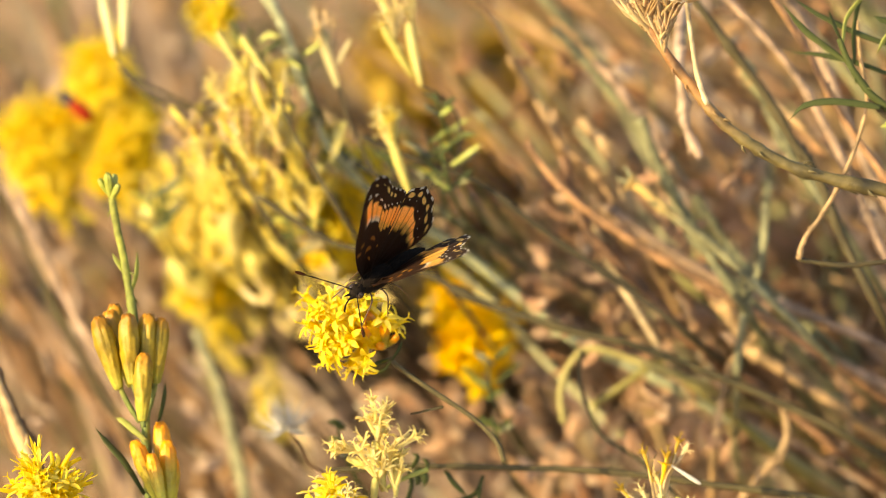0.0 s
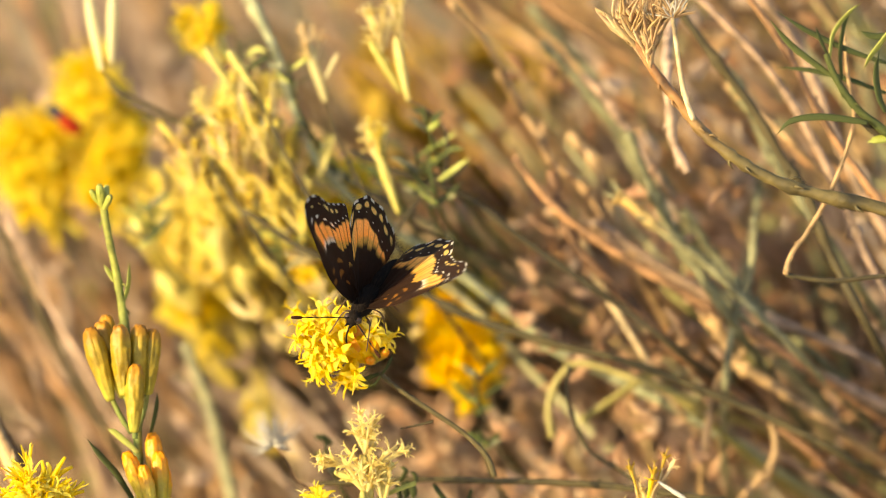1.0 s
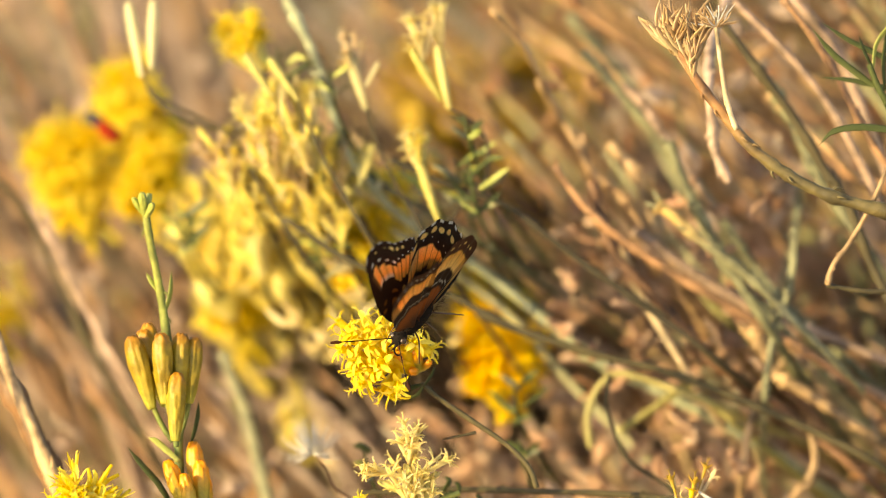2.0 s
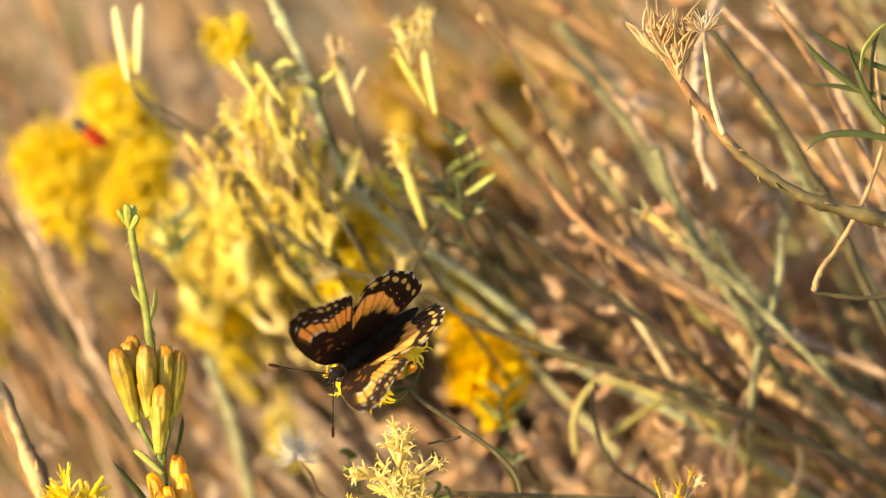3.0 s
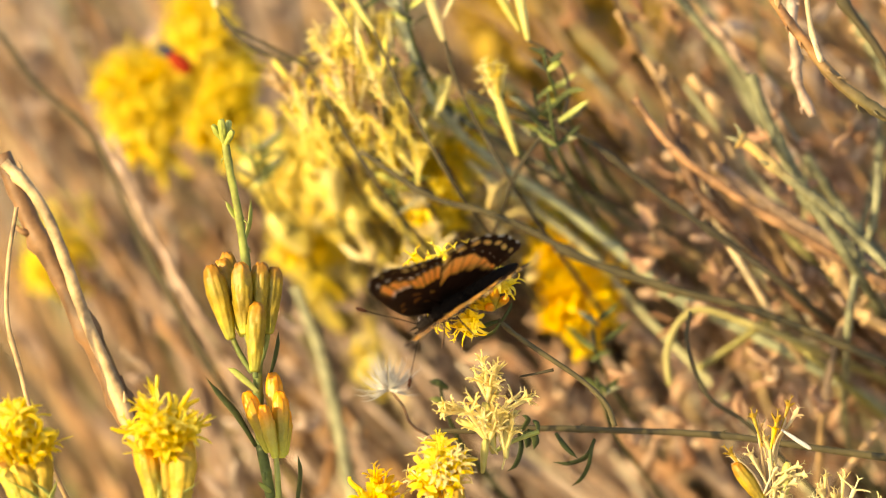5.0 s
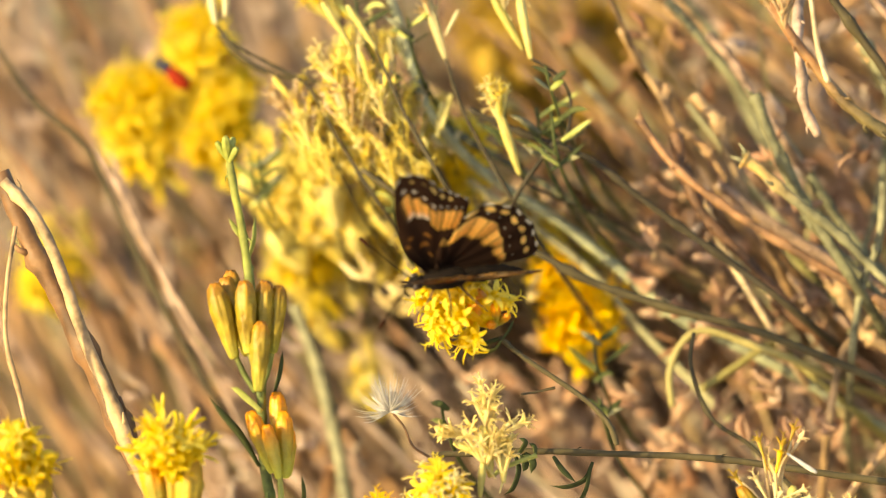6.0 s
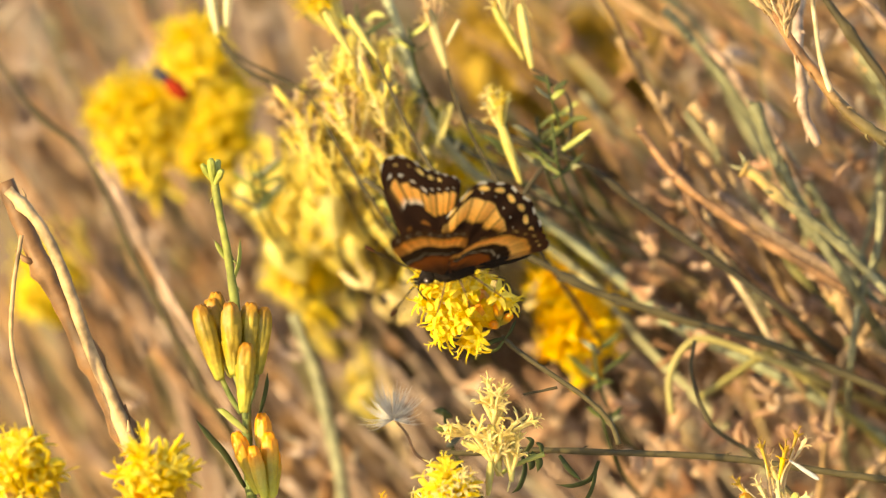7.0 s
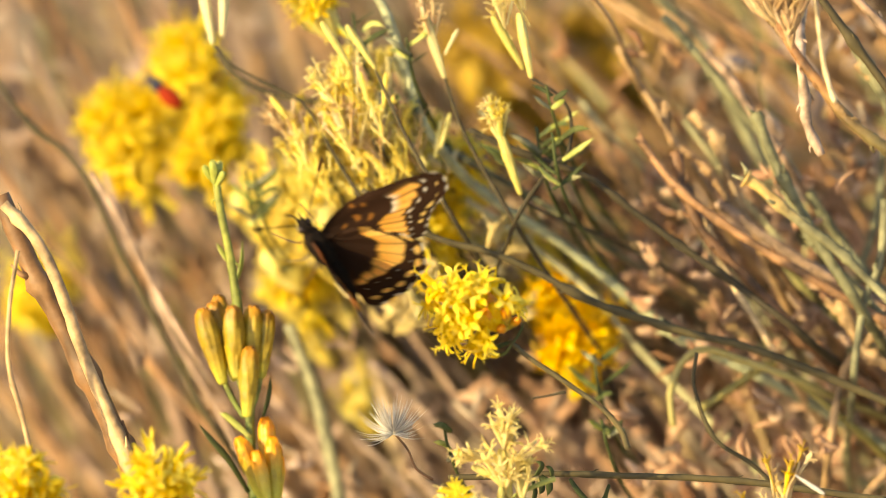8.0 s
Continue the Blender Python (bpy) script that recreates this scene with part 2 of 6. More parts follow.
M_BODY = plain("dark_hairy_body", (0.014, 0.010, 0.008), 0.9)
M_HAIR = plain("grey_brown_hair", (0.032, 0.021, 0.014), 0.9)
M_EYE = plain("dark_eye", (0.05, 0.03, 0.02), 0.15)
M_HORN = plain("black_banded_antenna", (0.02, 0.013, 0.01), 0.8)
M_CLUB = plain("rusty_antenna_club", (0.045, 0.014, 0.006), 0.8)
M_LEG = plain("brown_leg", (0.10, 0.05, 0.025), 0.5)
M_RED = plain("red_wing_case", (0.34, 0.03, 0.008), 0.6)
M_BLACK = plain("blue_black_shell", (0.045, 0.055, 0.085), 0.6)

# ---- mesh helpers ----


def mesh_of(name, bm, mat, smooth=True):
    me = bpy.data.meshes.new(name)
    bm.to_mesh(me)
    bm.free()
    me.materials.append(mat)
    if smooth:
        me.polygons.foreach_set("use_smooth", [True] * len(me.polygons))
    return me


def part(name, data, mat, parent, label="", m=None):
    """Links a bmesh or a mesh as one part of a thing."""
    me = data if isinstance(data, bpy.types.Mesh) else mesh_of(name, data, mat)
    ob = new(name, me)
    ob.parent = parent
    if m is not None:
        ob.matrix_basis = m
    if label:
        ob["label"] = label
    return ob


def thing(name, at, label, category, group="", kind=""):
    ob = new(name)
    ob.empty_display_size = 0.005
    ob.location = at
    return tagged(ob, label, category, group, kind)


def smooth_line(pts, per=6):
    """A rounded line through the points."""
    p = [Vector(q) for q in pts]
    if len(p) == 2:
        return [p[0].lerp(p[1], i / per) for i in range(per + 1)]
    p = [p[0] * 2 - p[1]] + p + [p[-1] * 2 - p[-2]]
    out = []
    for i in range(1, len(p) - 2):
        a, b, c, d = p[i - 1:i + 3]
        for k in range(per):
            s = k / per
            out.append(0.5 * (2 * b + (c - a) * s + (2 * a - 5 * b + 4 * c - d) * s * s + (3 * b - a - 3 * c + d) * s ** 3))
    out.append(p[-2])
    return out


def tube(bm, line, radii, sides=8, rough=0.0, flat=1.0, seed=0.0):
    """A tapering tube along a line; flat < 1 squeezes it into a blade. Closed at both ends."""
    n = len(line)
    side = None
    rings = []
    for i, q in enumerate(line):
        d = (line[min(i + 1, n - 1)] - line[max(i - 1, 0)]).normalized()
        if side is None:
            side = d.orthogonal().normalized()
        side = (side - d * side.dot(d)).normalized()
        other = d.cross(side)
        r = radii(i / (n - 1))
        ring = []
        for k in range(sides):
            a = math.tau * k / sides
            j = 1 + rough * noise.noise(Vector((i * 0.7 + seed, k * 1.3, seed)))
            ring.append(bm.verts.new(q + (side * math.cos(a) + other * math.sin(a) * flat) * r * j))
        rings.append(ring)
    for a, b in zip(rings, rings[1:]):
        for k in range(sides):
            bm.faces.new((a[k], a[(k + 1) % sides], b[(k + 1) % sides], b[k]))
    bm.faces.new(rings[0][::-1])
    bm.faces.new(rings[-1])


SEED = [0.0]


def stem_mesh(pts, r0, r1, origin, knots=0, sides=9, per=7):
    """A stem through plan points, with leaf scars, about its thing's origin."""
    SEED[0] += 7.3
    line = [V(p) - origin for p in pts]
    line = smooth_line(line, per)
    bm = bmesh.new()
    n = len(line)
    marks = [random.Random(SEED[0] + k).random() for k in range(knots)]

    def radius(s):
        swell = sum(0.16 * math.exp(-((s - m) * n * 1.2) ** 2) for m in marks)
        return (r0 + (r1 - r0) * s) * U * (1 + swell)
    tube(bm, line, radius, sides, 0.22, seed=SEED[0])
    for k, m in enumerate(marks):
        i = min(n - 2, int(m * n))
        d = (line[i + 1] - line[i]).normalized()
        out = Matrix.Rotation(k * 2.4, 3, d) @ d.orthogonal().normalized()
        r = (r0 + (r1 - r0) * m) * U
        tube(bm, [line[i], line[i] + (out * 1.5 + d * 0.7) * r, line[i] + (out * 1.9 + d * 1.8) * r],
             lambda s, r=r: r * (0.45 - 0.35 * s), 5)
    return bm


def blade_mesh(pts, width, origin, flat=0.28):
    """A narrow pointed leaf."""
    SEED[0] += 3.1
    bm = bmesh.new()
    line = smooth_line([V(p) - origin for p in pts], 6)
    tube(bm, line, lambda s: width * U * (0.45 + 0.75 * math.sin(math.pi * min(1, s * 0.85 + 0.12))) * (1 - 0.85 * max(0, s - 0.75) / 0.25), 8, 0.12, flat, SEED[0])
    return bm


def aim(at, way, roll=0.0, size=1.0):
    """A pose at a place with its z axis along a direction."""
    q = Vector(way).normalized().to_track_quat("Z", "Y")
    return Matrix.Translation(at) @ q.to_matrix().to_4x4() @ Matrix.Rotation(roll, 4, "Z") @ Matrix.Diagonal((size, size, size, 1))


def floret_mesh(name, mat, seed, length=7.0, open_by=1.0, lobes=5, wilt=0.0, long=1.0):
    """A tubular floret: slender tube, flaring throat, pointed lobes and a forked style."""
    rnd = random.Random(seed)
    bm = bmesh.new()
    slim = 0.48 if long > 1 or wilt > 0.2 else 0.9
    prof = [(z, r * slim) for z, r in ((0, 0.36), (0.3, 0.45), (0.62, 0.58), (0.85, 0.85), (1.0, 1.0))]
    rings = []
    for z, r in prof:
        rings.append([bm.verts.new((math.cos(math.tau * k / 10) * r * U, math.sin(math.tau * k / 10) * r * U, z * length * U)) for k in range(10)])
    for a, b in zip(rings, rings[1:]):
        for k in range(10):
            bm.faces.new((a[k], a[(k + 1) % 10], b[(k + 1) % 10], b[k]))
    for k in range(lobes):
        a = math.tau * (k + 0.5) / lobes + rnd.uniform(-0.15, 0.15)
        out = Vector((math.cos(a), math.sin(a), 0))
        over = Vector((-math.sin(a), math.cos(a), 0))
        reach = rnd.uniform(1.9, 2.7) * (1 - 0.3 * wilt) * (1 if long == 1 else long * rnd.uniform(0.6, 1.15))
        bend = rnd.uniform(-0.5, 0.3) * open_by - wilt * rnd.uniform(-1.2, 1.2)
        rows = []
        for s, w in ((0, 0.50), (0.3, 0.56), (0.65, 0.42), (0.9, 0.18), (1.0, 0.03)):
            w *= 0.4 + 0.6 * slim if wilt < 0.5 else 0.9
            c = out * (0.85 * slim + reach * s * open_by) + Vector((0, 0, length + (1 - open_by) * reach * s + bend * s * s + 0.25 * math.sin(s * 3)))
            c += over * wilt * 0.6 * s * s * rnd.uniform(-1, 1)
            up = Vector((0, 0, 0.09))
            rows.append([bm.verts.new((c + over * w + up * 1.6) * U), bm.verts.new((c - up) * U), bm.verts.new((c - over * w + up * 1.6) * U), bm.verts.new((c + up) * U)])
        for p, q in zip(rows, rows[1:]):
            for j in range(4):
                bm.faces.new((p[j], p[(j + 1) % 4], q[(j + 1) % 4], q[j]))
        bm.faces.new(rows[-1])
    top = Vector((0, 0, length * U))
    tube(bm, [top * 0.8, top * 1.12, top * 1.3], lambda s: 0.2 * U * (1 - 0.3 * s), 5)
    for sgn in (-1, 1):
        tip = top * 1.3
        tube(bm, [tip, tip + Vector((0.35 * sgn, 0.1, 0.45)) * U, tip + Vector((0.85 * sgn, 0.15, 0.7)) * U], lambda s: 0.12 * U * (1 - 0.5 * s), 4)
    bmesh.ops.recalc_face_normals(bm, faces=bm.faces)
    return mesh_of(name, bm, mat, False)


def bud_mesh(name, mat, length, radius, seed, gape=0.0):
    """A closed head: a slim body wrapped in tiers of keeled scales that overlap upward, as one skin."""
    rnd = random.Random(seed)
    bm = bmesh.new()
    sides, steps = 30, 34

    def width(z):
        return radius * (0.34 + 0.66 * math.sin(math.pi * (0.05 + 0.52 * z)) ** 1.1) * (1 - 0.34 * (max(0, z - 0.6) / 0.4) ** 2)
    tiers = [(0.02, 0.30), (0.10, 0.48), (0.24, 0.70), (0.40, 0.90), (0.52, 1.06)]
    turn = [rnd.uniform(-0.15, 0.15) + 0.5 * n for n in range(len(tiers))]
    rings = []
    for i in range(steps + 1):
        z = i / steps
        ring = []
        for k in range(sides):
            a = math.tau * k / sides
            high = 0.0
            for n, (lo, hi) in enumerate(tiers):
                pos = (a / math.tau * 5 + turn[n]) % 1 - 0.5
                if lo <= z <= hi:
                    v = (z - lo) / (hi - lo)
                    edge = 0.56 * (1 - v ** 3.5)
                    if abs(pos) < edge:
                        lift = 0.16 - 0.03 * n + 0.07 * v + gape * 0.1 * v * v
                        keel = 0.22 * max(0, 1 - abs(pos) / 0.18)
                        high = max(high, lift + keel)
            r = width(z) * (0.88 + high)
            if i == steps:
                r *= 0.6 + 0.3 * rnd.random()
            ring.append(bm.verts.new((math.cos(a) * r * U, math.sin(a) * r * U, (z + (0.02 * math.cos(a * 5) if z > 0.9 else 0)) * length * U)))
        rings.append(ring)
    for p, q in zip(rings, rings[1:]):
        for k in range(sides):
            bm.faces.new((p[k], p[(k + 1) % sides], q[(k + 1) % sides], q[k]))
    bm.faces.new(rings[0][::-1])
    bm.faces.new(rings[-1])
    return mesh_of(name, bm, mat)


FLORETS = [floret_mesh("floret", M_PETAL, s, 6.5, 1.0 - 0.12 * (s % 3)) for s in range(5)]
FLORETS_SPIKY = [floret_mesh("floret", M_PETAL, 90 + s, 6.5, (0.35, 0.5, 0.62, 0.28, 0.45)[s], wilt=0.4, long=2.6) for s in range(5)]
FLORETS_MIXED = FLORETS[:3] + FLORETS_SPIKY[:3]
FLORETS_PALE = [floret_mesh("floret", M_PALE, 20 + s, 6.5, 0.85 - 0.1 * s, wilt=0.3, long=1.5) for s in range(5)]
FLORETS_LEMON = FLORETS[:3] + FLORETS_PALE[:2]
FLORETS_SOFT = [floret_mesh("floret", M_SOFT, 80 + s, 6.5, 0.55, wilt=0.6) for s in range(4)]
FLORETS_STRAW = [floret_mesh("floret", M_STRAW, 40 + s, 6.5, 0.6, wilt=0.9, long=1.4) for s in range(4)]
FLORETS_WITHERED = FLORETS_STRAW[:2] + FLORETS_SOFT[:2]
FLORETS_FADING = FLORETS_SOFT[:3] + FLORETS_PALE[:2]
FLORETS_GOLD = [floret_mesh("floret", M_GOLD, 60 + s, 6.5, 0.75, wilt=0.2) for s in range(4)]
FLORETS_CREAM = [floret_mesh("floret", M_TUFT, 75 + s, 5.0, 0.55, wilt=0.5, long=0.9) for s in range(4)]
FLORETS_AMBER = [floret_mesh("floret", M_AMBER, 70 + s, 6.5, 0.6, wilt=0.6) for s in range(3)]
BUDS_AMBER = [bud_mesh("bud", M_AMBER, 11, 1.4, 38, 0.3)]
BUDS = [bud_mesh("bud", M_BUD, 11, 1.5, s) for s in range(3)]
BUDS_ORANGE = [bud_mesh("bud", M_BUD_ORANGE, 11, 1.6, 5 + s, 0.3) for s in range(3)]
BUDS_YELLOW = [bud_mesh("bud", M_BUD_YELLOW, 11, 1.3, 10 + s, 0.2) for s in range(3)]
BUDS_PETAL = [bud_mesh("bud", M_PETAL, 11, 1.5, 30 + s, 0.3) for s in range(2)]
BUDS_GOLD = [bud_mesh("bud", M_GOLD, 11, 1.5, 33 + s, 0.3) for s in range(2)]
BUDS_SOFT = [bud_mesh("bud", M_SOFT, 11, 1.3, 36 + s, 0.3) for s in range(2)]
BUDS_FLUFF = [bud_mesh("bud", M_FLUFF, 11, 1.1, 18, 0.4)]
BUDS_COLUMN = [bud_mesh("bud", M_COLUMN, 11, 1.6, 48 + s, 0.2) for s in range(2)]
BUDS_TIP = [bud_mesh("bud", M_LIME, 11, 1.3, 45 + s, 0.3) for s in range(2)]
BUDS_CREAM = [bud_mesh("bud", M_BUD_CREAM, 11, 1.3, 15 + s, 0.2) for s in range(2)]


def stem(plant, pts, r0, r1, mat, knots=0, name="stem", label=""):
    return part(name, stem_mesh(pts, r0, r1, plant.location, knots), mat, plant, label)


def leaf(plant, pts, width, mat, label=""):
    return part("leaf", blade_mesh(pts, width, plant.location), mat, plant, label)


def bud(plant, base, tip, meshes, k=0, length=11.0, fat=1.0):
    a, b = V(base) - plant.location, V(tip) - plant.location
    s = (b - a).length / (length * U)
    q = (b - a).normalized().to_track_quat("Z", "Y").to_matrix().to_4x4()
    return part("bud", meshes[k % len(meshes)], None, plant, m=Matrix.Translation(a) @ q @ Matrix.Rotation(k * 1.9, 4, "Z") @ Matrix.Diagonal((s * fat, s * fat, s, 1)))


def floret(plant, centre, tip, meshes, k=0, size=1.0):
    """A floret that stands on a head at centre, with its star at tip."""
    a, b = V(centre) - plant.location, V(tip) - plant.location
    way = (b - a).normalized()
    return part("floret", meshes[k % len(meshes)], None, plant, m=aim(b - way * 6.5 * U * size, way, k * 1.3, size))


def dome(plant, centre, lean, count, rx, ry, meshes, size=1.0, seed=0, depth=0.7):
    """Florets spread over a rounded head, pointing outward from its foot."""
    rnd = random.Random(seed)
    c = Vector(centre)
    for k in range(count):
        for _ in range(50):
            x, y, z = rnd.uniform(-1, 1), rnd.uniform(-1, 1), rnd.uniform(-1, 0.5)
            if 0.4 < x * x + y * y + z * z < 1:
                break
        tip = c + Vector((x * rx, y * ry, z * (rx + ry) * 0.5 * depth))
        foot = c + Vector(lean) * 6
        floret(plant, foot, tip, meshes, rnd.randrange(9), size * rnd.uniform(0.85, 1.15))


# ---- ground and far brush ----


def ground():
    bm = bmesh.new()
    n = 60
    grid = []
    for i in range(n + 1):
        row = []
        for j in range(n + 1):
            a, b = (i / n * 2 - 1), (j / n * 2 - 1)
            x, y = 400 * a * abs(a) ** 2.5, 400 * b * abs(b) ** 2.5
            z = 0.03 * noise.noise(Vector((x * 1.3, y * 1.3, 0))) if max(abs(x), abs(y)) < 30 else 0
            row.append(bm.verts.new((x, y, z - 0.03)))
        grid.append(row)
    for i in range(n):
        for j in range(n):
            bm.faces.new((grid[i][j], grid[i + 1][j], grid[i + 1][j + 1], grid[i][j + 1]))
    ob = new("ground", mesh_of("ground", bm, M_GROUND))
    tagged(ob, "pale sandy ground with scattered dry litter", "ground", kind="structure")


ground()


def brush(name, label, count, depths, across, seed, mat, radii=(0.5, 1.5), lean=(0.75, 1.25), twigs=2, above=-999, rise=(-60, 75), scraps=0):
    """A thicket of knobbly dry stems, all leaning one way, rooted in the ground."""
    rnd = random.Random(seed)
    bm = bmesh.new()
    for k in range(count):
        d = rnd.uniform(*depths)
        u = rnd.uniform(*across) * (1 + d / 1000)
        v = rnd.uniform(*rise) * (1 + d / 1000)
        if 0.75 * u + v < above:
            v = above - 0.75 * u + rnd.uniform(0, 45)
        steep = rnd.uniform(*lean) + (0.5 if u < -20 else 0)
        way = Vector((1, -steep, rnd.uniform(-0.35, 0.45))).normalized()
        r = rnd.uniform(*radii)
        p = Vector((u, v, d)) - way * rnd.uniform(10, 70)
        pts = [p.copy()]
        bend = Vector((rnd.uniform(-0.2, 0.2), rnd.uniform(-0.2, 0.2), 0))
        for j in range(7):
            way = (way + bend * 0.12 + Vector((rnd.uniform(-1, 1), rnd.uniform(-1, 1), rnd.uniform(-1, 1))) * 0.15).normalized()
            p = p + way * rnd.uniform(16, 34)
            pts.append(p.copy())
        low = V(pts[-1])
        line = [V(q) for q in pts] + [Vector((low.x + 0.05, low.y + 0.02, low.z * 0.45)), Vector((low.x + 0.07, low.y + 0.03, -0.03))]
        phase = rnd.uniform(0, 9)
        tube(bm, smooth_line(line, 4), lambda s, r=r, f=phase: r * U * (0.5 + 0.6 * s) * (1 + 0.35 * max(0, math.sin(s * 60 + f)) ** 6), 6, 0.2, seed=k)
        for j in range(rnd.randrange(0, twigs + 1)):
            m = rnd.randrange(0, 5)
            a = Vector(pts[m]).lerp(Vector(pts[m + 1]), rnd.random())
            b = a + Vector((rnd.uniform(-9, 5), rnd.uniform(3, 12), rnd.uniform(-6, 4)))
            c = b + Vector((rnd.uniform(-10, 3), rnd.uniform(3, 14), rnd.uniform(-5, 5)))
            tube(bm, smooth_line([V(a), V(b), V(c)], 3), lambda q, r=r: r * U * 0.55 * (1 - 0.5 * q), 5, 0.2, seed=k)
            if rnd.random() < 0.4:
                tube(bm, [V(c), V(c + Vector((-0.6, 1.2, 0))), V(c + Vector((-1.5, 3.0, 0.5)))], lambda q, r=r: r * U * (0.9 - 0.6 * q), 5, 0.3, seed=k)
        for j in range(rnd.randrange(0, scraps + 1)):
            m = rnd.randrange(0, 6)
            a = Vector(pts[m]).lerp(Vector(pts[m + 1]), rnd.random())
            turn = rnd.gauss(2.1, 0.7)
            n = rnd.uniform(3, 10)
            b = a + Vector((math.cos(turn), math.sin(turn), rnd.uniform(-0.5, 0.5))) * n * 0.55
            c = b + Vector((math.cos(turn + rnd.uniform(-0.9, 0.9)), math.sin(turn), rnd.uniform(-0.5, 0.5))) * n * 0.5
            w = rnd.uniform(0.6, 1.6)
            tube(bm, smooth_line([V(a), V(b), V(c)], 3), lambda q, w=w: U * w * max(0.15, math.sin(math.pi * (0.1 + 0.82 * q))), 6, 0.35, 0.5, k)
    ob = new(name, mesh_of(name, bm, mat))
    tagged(ob, label, "dry stems", kind="stuff")


brush("dry_brush", "dense tangle of tan and olive dry shrub stems", 170, (300, 850), (-135, 12), 3, M_BRUSH, (0.9, 2.6))
# The next two take the bark tone with shade mixed into it.
brush("brown_brush", "dense brown dry stems deep in the shrub", 280, (280, 700), (-14, 140), 5, M_SHADED_BRUSH, (0.9, 2.6), (0.4, 1.5), 2, 10)
brush("dry_thicket", "thicket of brown and olive dry twigs behind the flowers", 360, (140, 420), (10, 145), 8, M_SHADED_BRUSH, (0.5, 1.4), (0.45, 1.35), 2, 20, scraps=3)
brush("bleached_stalks", "bleached straw stalks and bent leaves near the ground", 120, (130, 330), (-45, 90), 41, M_PEACH, (0.9, 2.4), (0.7, 1.6), 1, rise=(-65, -14), scraps=4)
brush("sunlit_stalks", "pale sunlit stalks and bent leaves below the perch", 70, (110, 210), (-6, 75), 47, M_PEACH, (0.6, 1.7), (0.7, 1.6), 1, rise=(-60, -18), scraps=4)
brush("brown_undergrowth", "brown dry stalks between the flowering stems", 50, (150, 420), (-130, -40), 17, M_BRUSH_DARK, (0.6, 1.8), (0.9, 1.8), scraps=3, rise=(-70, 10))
brush("dry_undergrowth", "straw-coloured dry stalks between the flowering stems", 55, (170, 450), (-130, -40), 15, M_BRUSH, (0.5, 1.7), (0.9, 1.6), scraps=2, rise=(-70, 40))
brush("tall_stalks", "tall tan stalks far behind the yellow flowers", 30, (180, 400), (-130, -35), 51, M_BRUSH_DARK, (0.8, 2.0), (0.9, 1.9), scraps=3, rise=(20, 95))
brush("bleached_tall_stalks", "tall bleached pinkish stalks far behind the flowers", 44, (190, 460), (-135, -20), 53, M_PEACH, (1.0, 2.8), (0.9, 2.2), scraps=3, rise=(0, 95))
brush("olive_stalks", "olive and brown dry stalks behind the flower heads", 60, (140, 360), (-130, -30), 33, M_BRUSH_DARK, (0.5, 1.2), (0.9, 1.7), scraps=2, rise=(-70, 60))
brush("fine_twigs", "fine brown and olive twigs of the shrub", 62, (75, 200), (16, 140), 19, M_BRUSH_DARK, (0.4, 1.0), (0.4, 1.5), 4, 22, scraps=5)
brush("pale_twigs", "pale straw and pinkish twigs of the shrub", 38, (75, 200), (44, 140), 23, M_PEACH, (0.5, 1.5), (0.3, 1.8), 3, 24, scraps=6)
brush("felted_twigs", "pale felted green twigs of the shrub", 34, (80, 210), (40, 140), 61, M_FELT, (0.6, 1.5), (0.4, 2.0), 3, 22, scraps=4)


def chaff(name, label, count, depths, across, rise, seed, mat, size=(2.0, 6.0)):
    """Withered bracts and curled dead leaves caught among the twigs, in small tufts."""
    rnd = random.Random(seed)
    bm = bmesh.new()
    for k in range(count):
        d = rnd.uniform(*depths)
        f = 1 + d / 987
        foot = Vector((rnd.uniform(*across) * f, rnd.uniform(*rise) * f, d))
        lean = rnd.gauss(2.2, 0.6)
        for j in range(rnd.randrange(2, 6)):
            turn = lean + rnd.gauss(0, 0.5)
            n = rnd.uniform(*size)
            a = foot + Vector((rnd.uniform(-1, 1), rnd.uniform(-1, 1), rnd.uniform(-1, 1)))
            b = a + Vector((math.cos(turn), math.sin(turn), rnd.uniform(-0.4, 0.4))) * n * 0.5
            c = b + Vector((math.cos(turn + rnd.gauss(0, 0.5)), math.sin(turn + rnd.gauss(0, 0.5)), rnd.uniform(-0.4, 0.4))) * n * 0.5
            w = rnd.uniform(0.45, 1.15)
            tube(bm, smooth_line([V(a), V(b), V(c)], 3), lambda q, w=w: U * w * max(0.15, math.sin(math.pi * (0.12 + 0.8 * q))), 6, 0.35, 0.55, k)
    tagged(new(name, mesh_of(name, bm, mat)), label, "dry leaves", kind="stuff")


chaff("pale_chaff", "withered pale bracts and curled leaves among the twigs", 190, (70, 230), (34, 100), (-40, 60), 71, M_PEACH)
chaff("brown_chaff", "rusty brown dead leaves among the twigs", 190, (70, 240), (14, 100), (-40, 60), 73, M_RUSSET)
chaff("straw_chaff", "straw-coloured withered bracts below the flowers", 90, (90, 230), (-60, 40), (-45, -5), 75, M_PEACH, (3.0, 8.0))
chaff("tan_chaff", "sunlit tan dead leaves and stalks behind the perch", 290, (100, 290), (2, 104), (-46, 16), 79, M_TANNED, (3.0, 10.0))
brush("tan_stalks", "sunlit tan stalks behind the perch", 46, (120, 280), (4, 80), 81, M_TANNED, (0.7, 2.0), (0.5, 1.6), 2, rise=(-50, 14), scraps=5)
chaff("near_tan_chaff", "sunlit tan dead leaves close behind the perch", 95, (52, 104), (26, 66), (-34, 20), 83, M_TANNED, (2.0, 6.0))
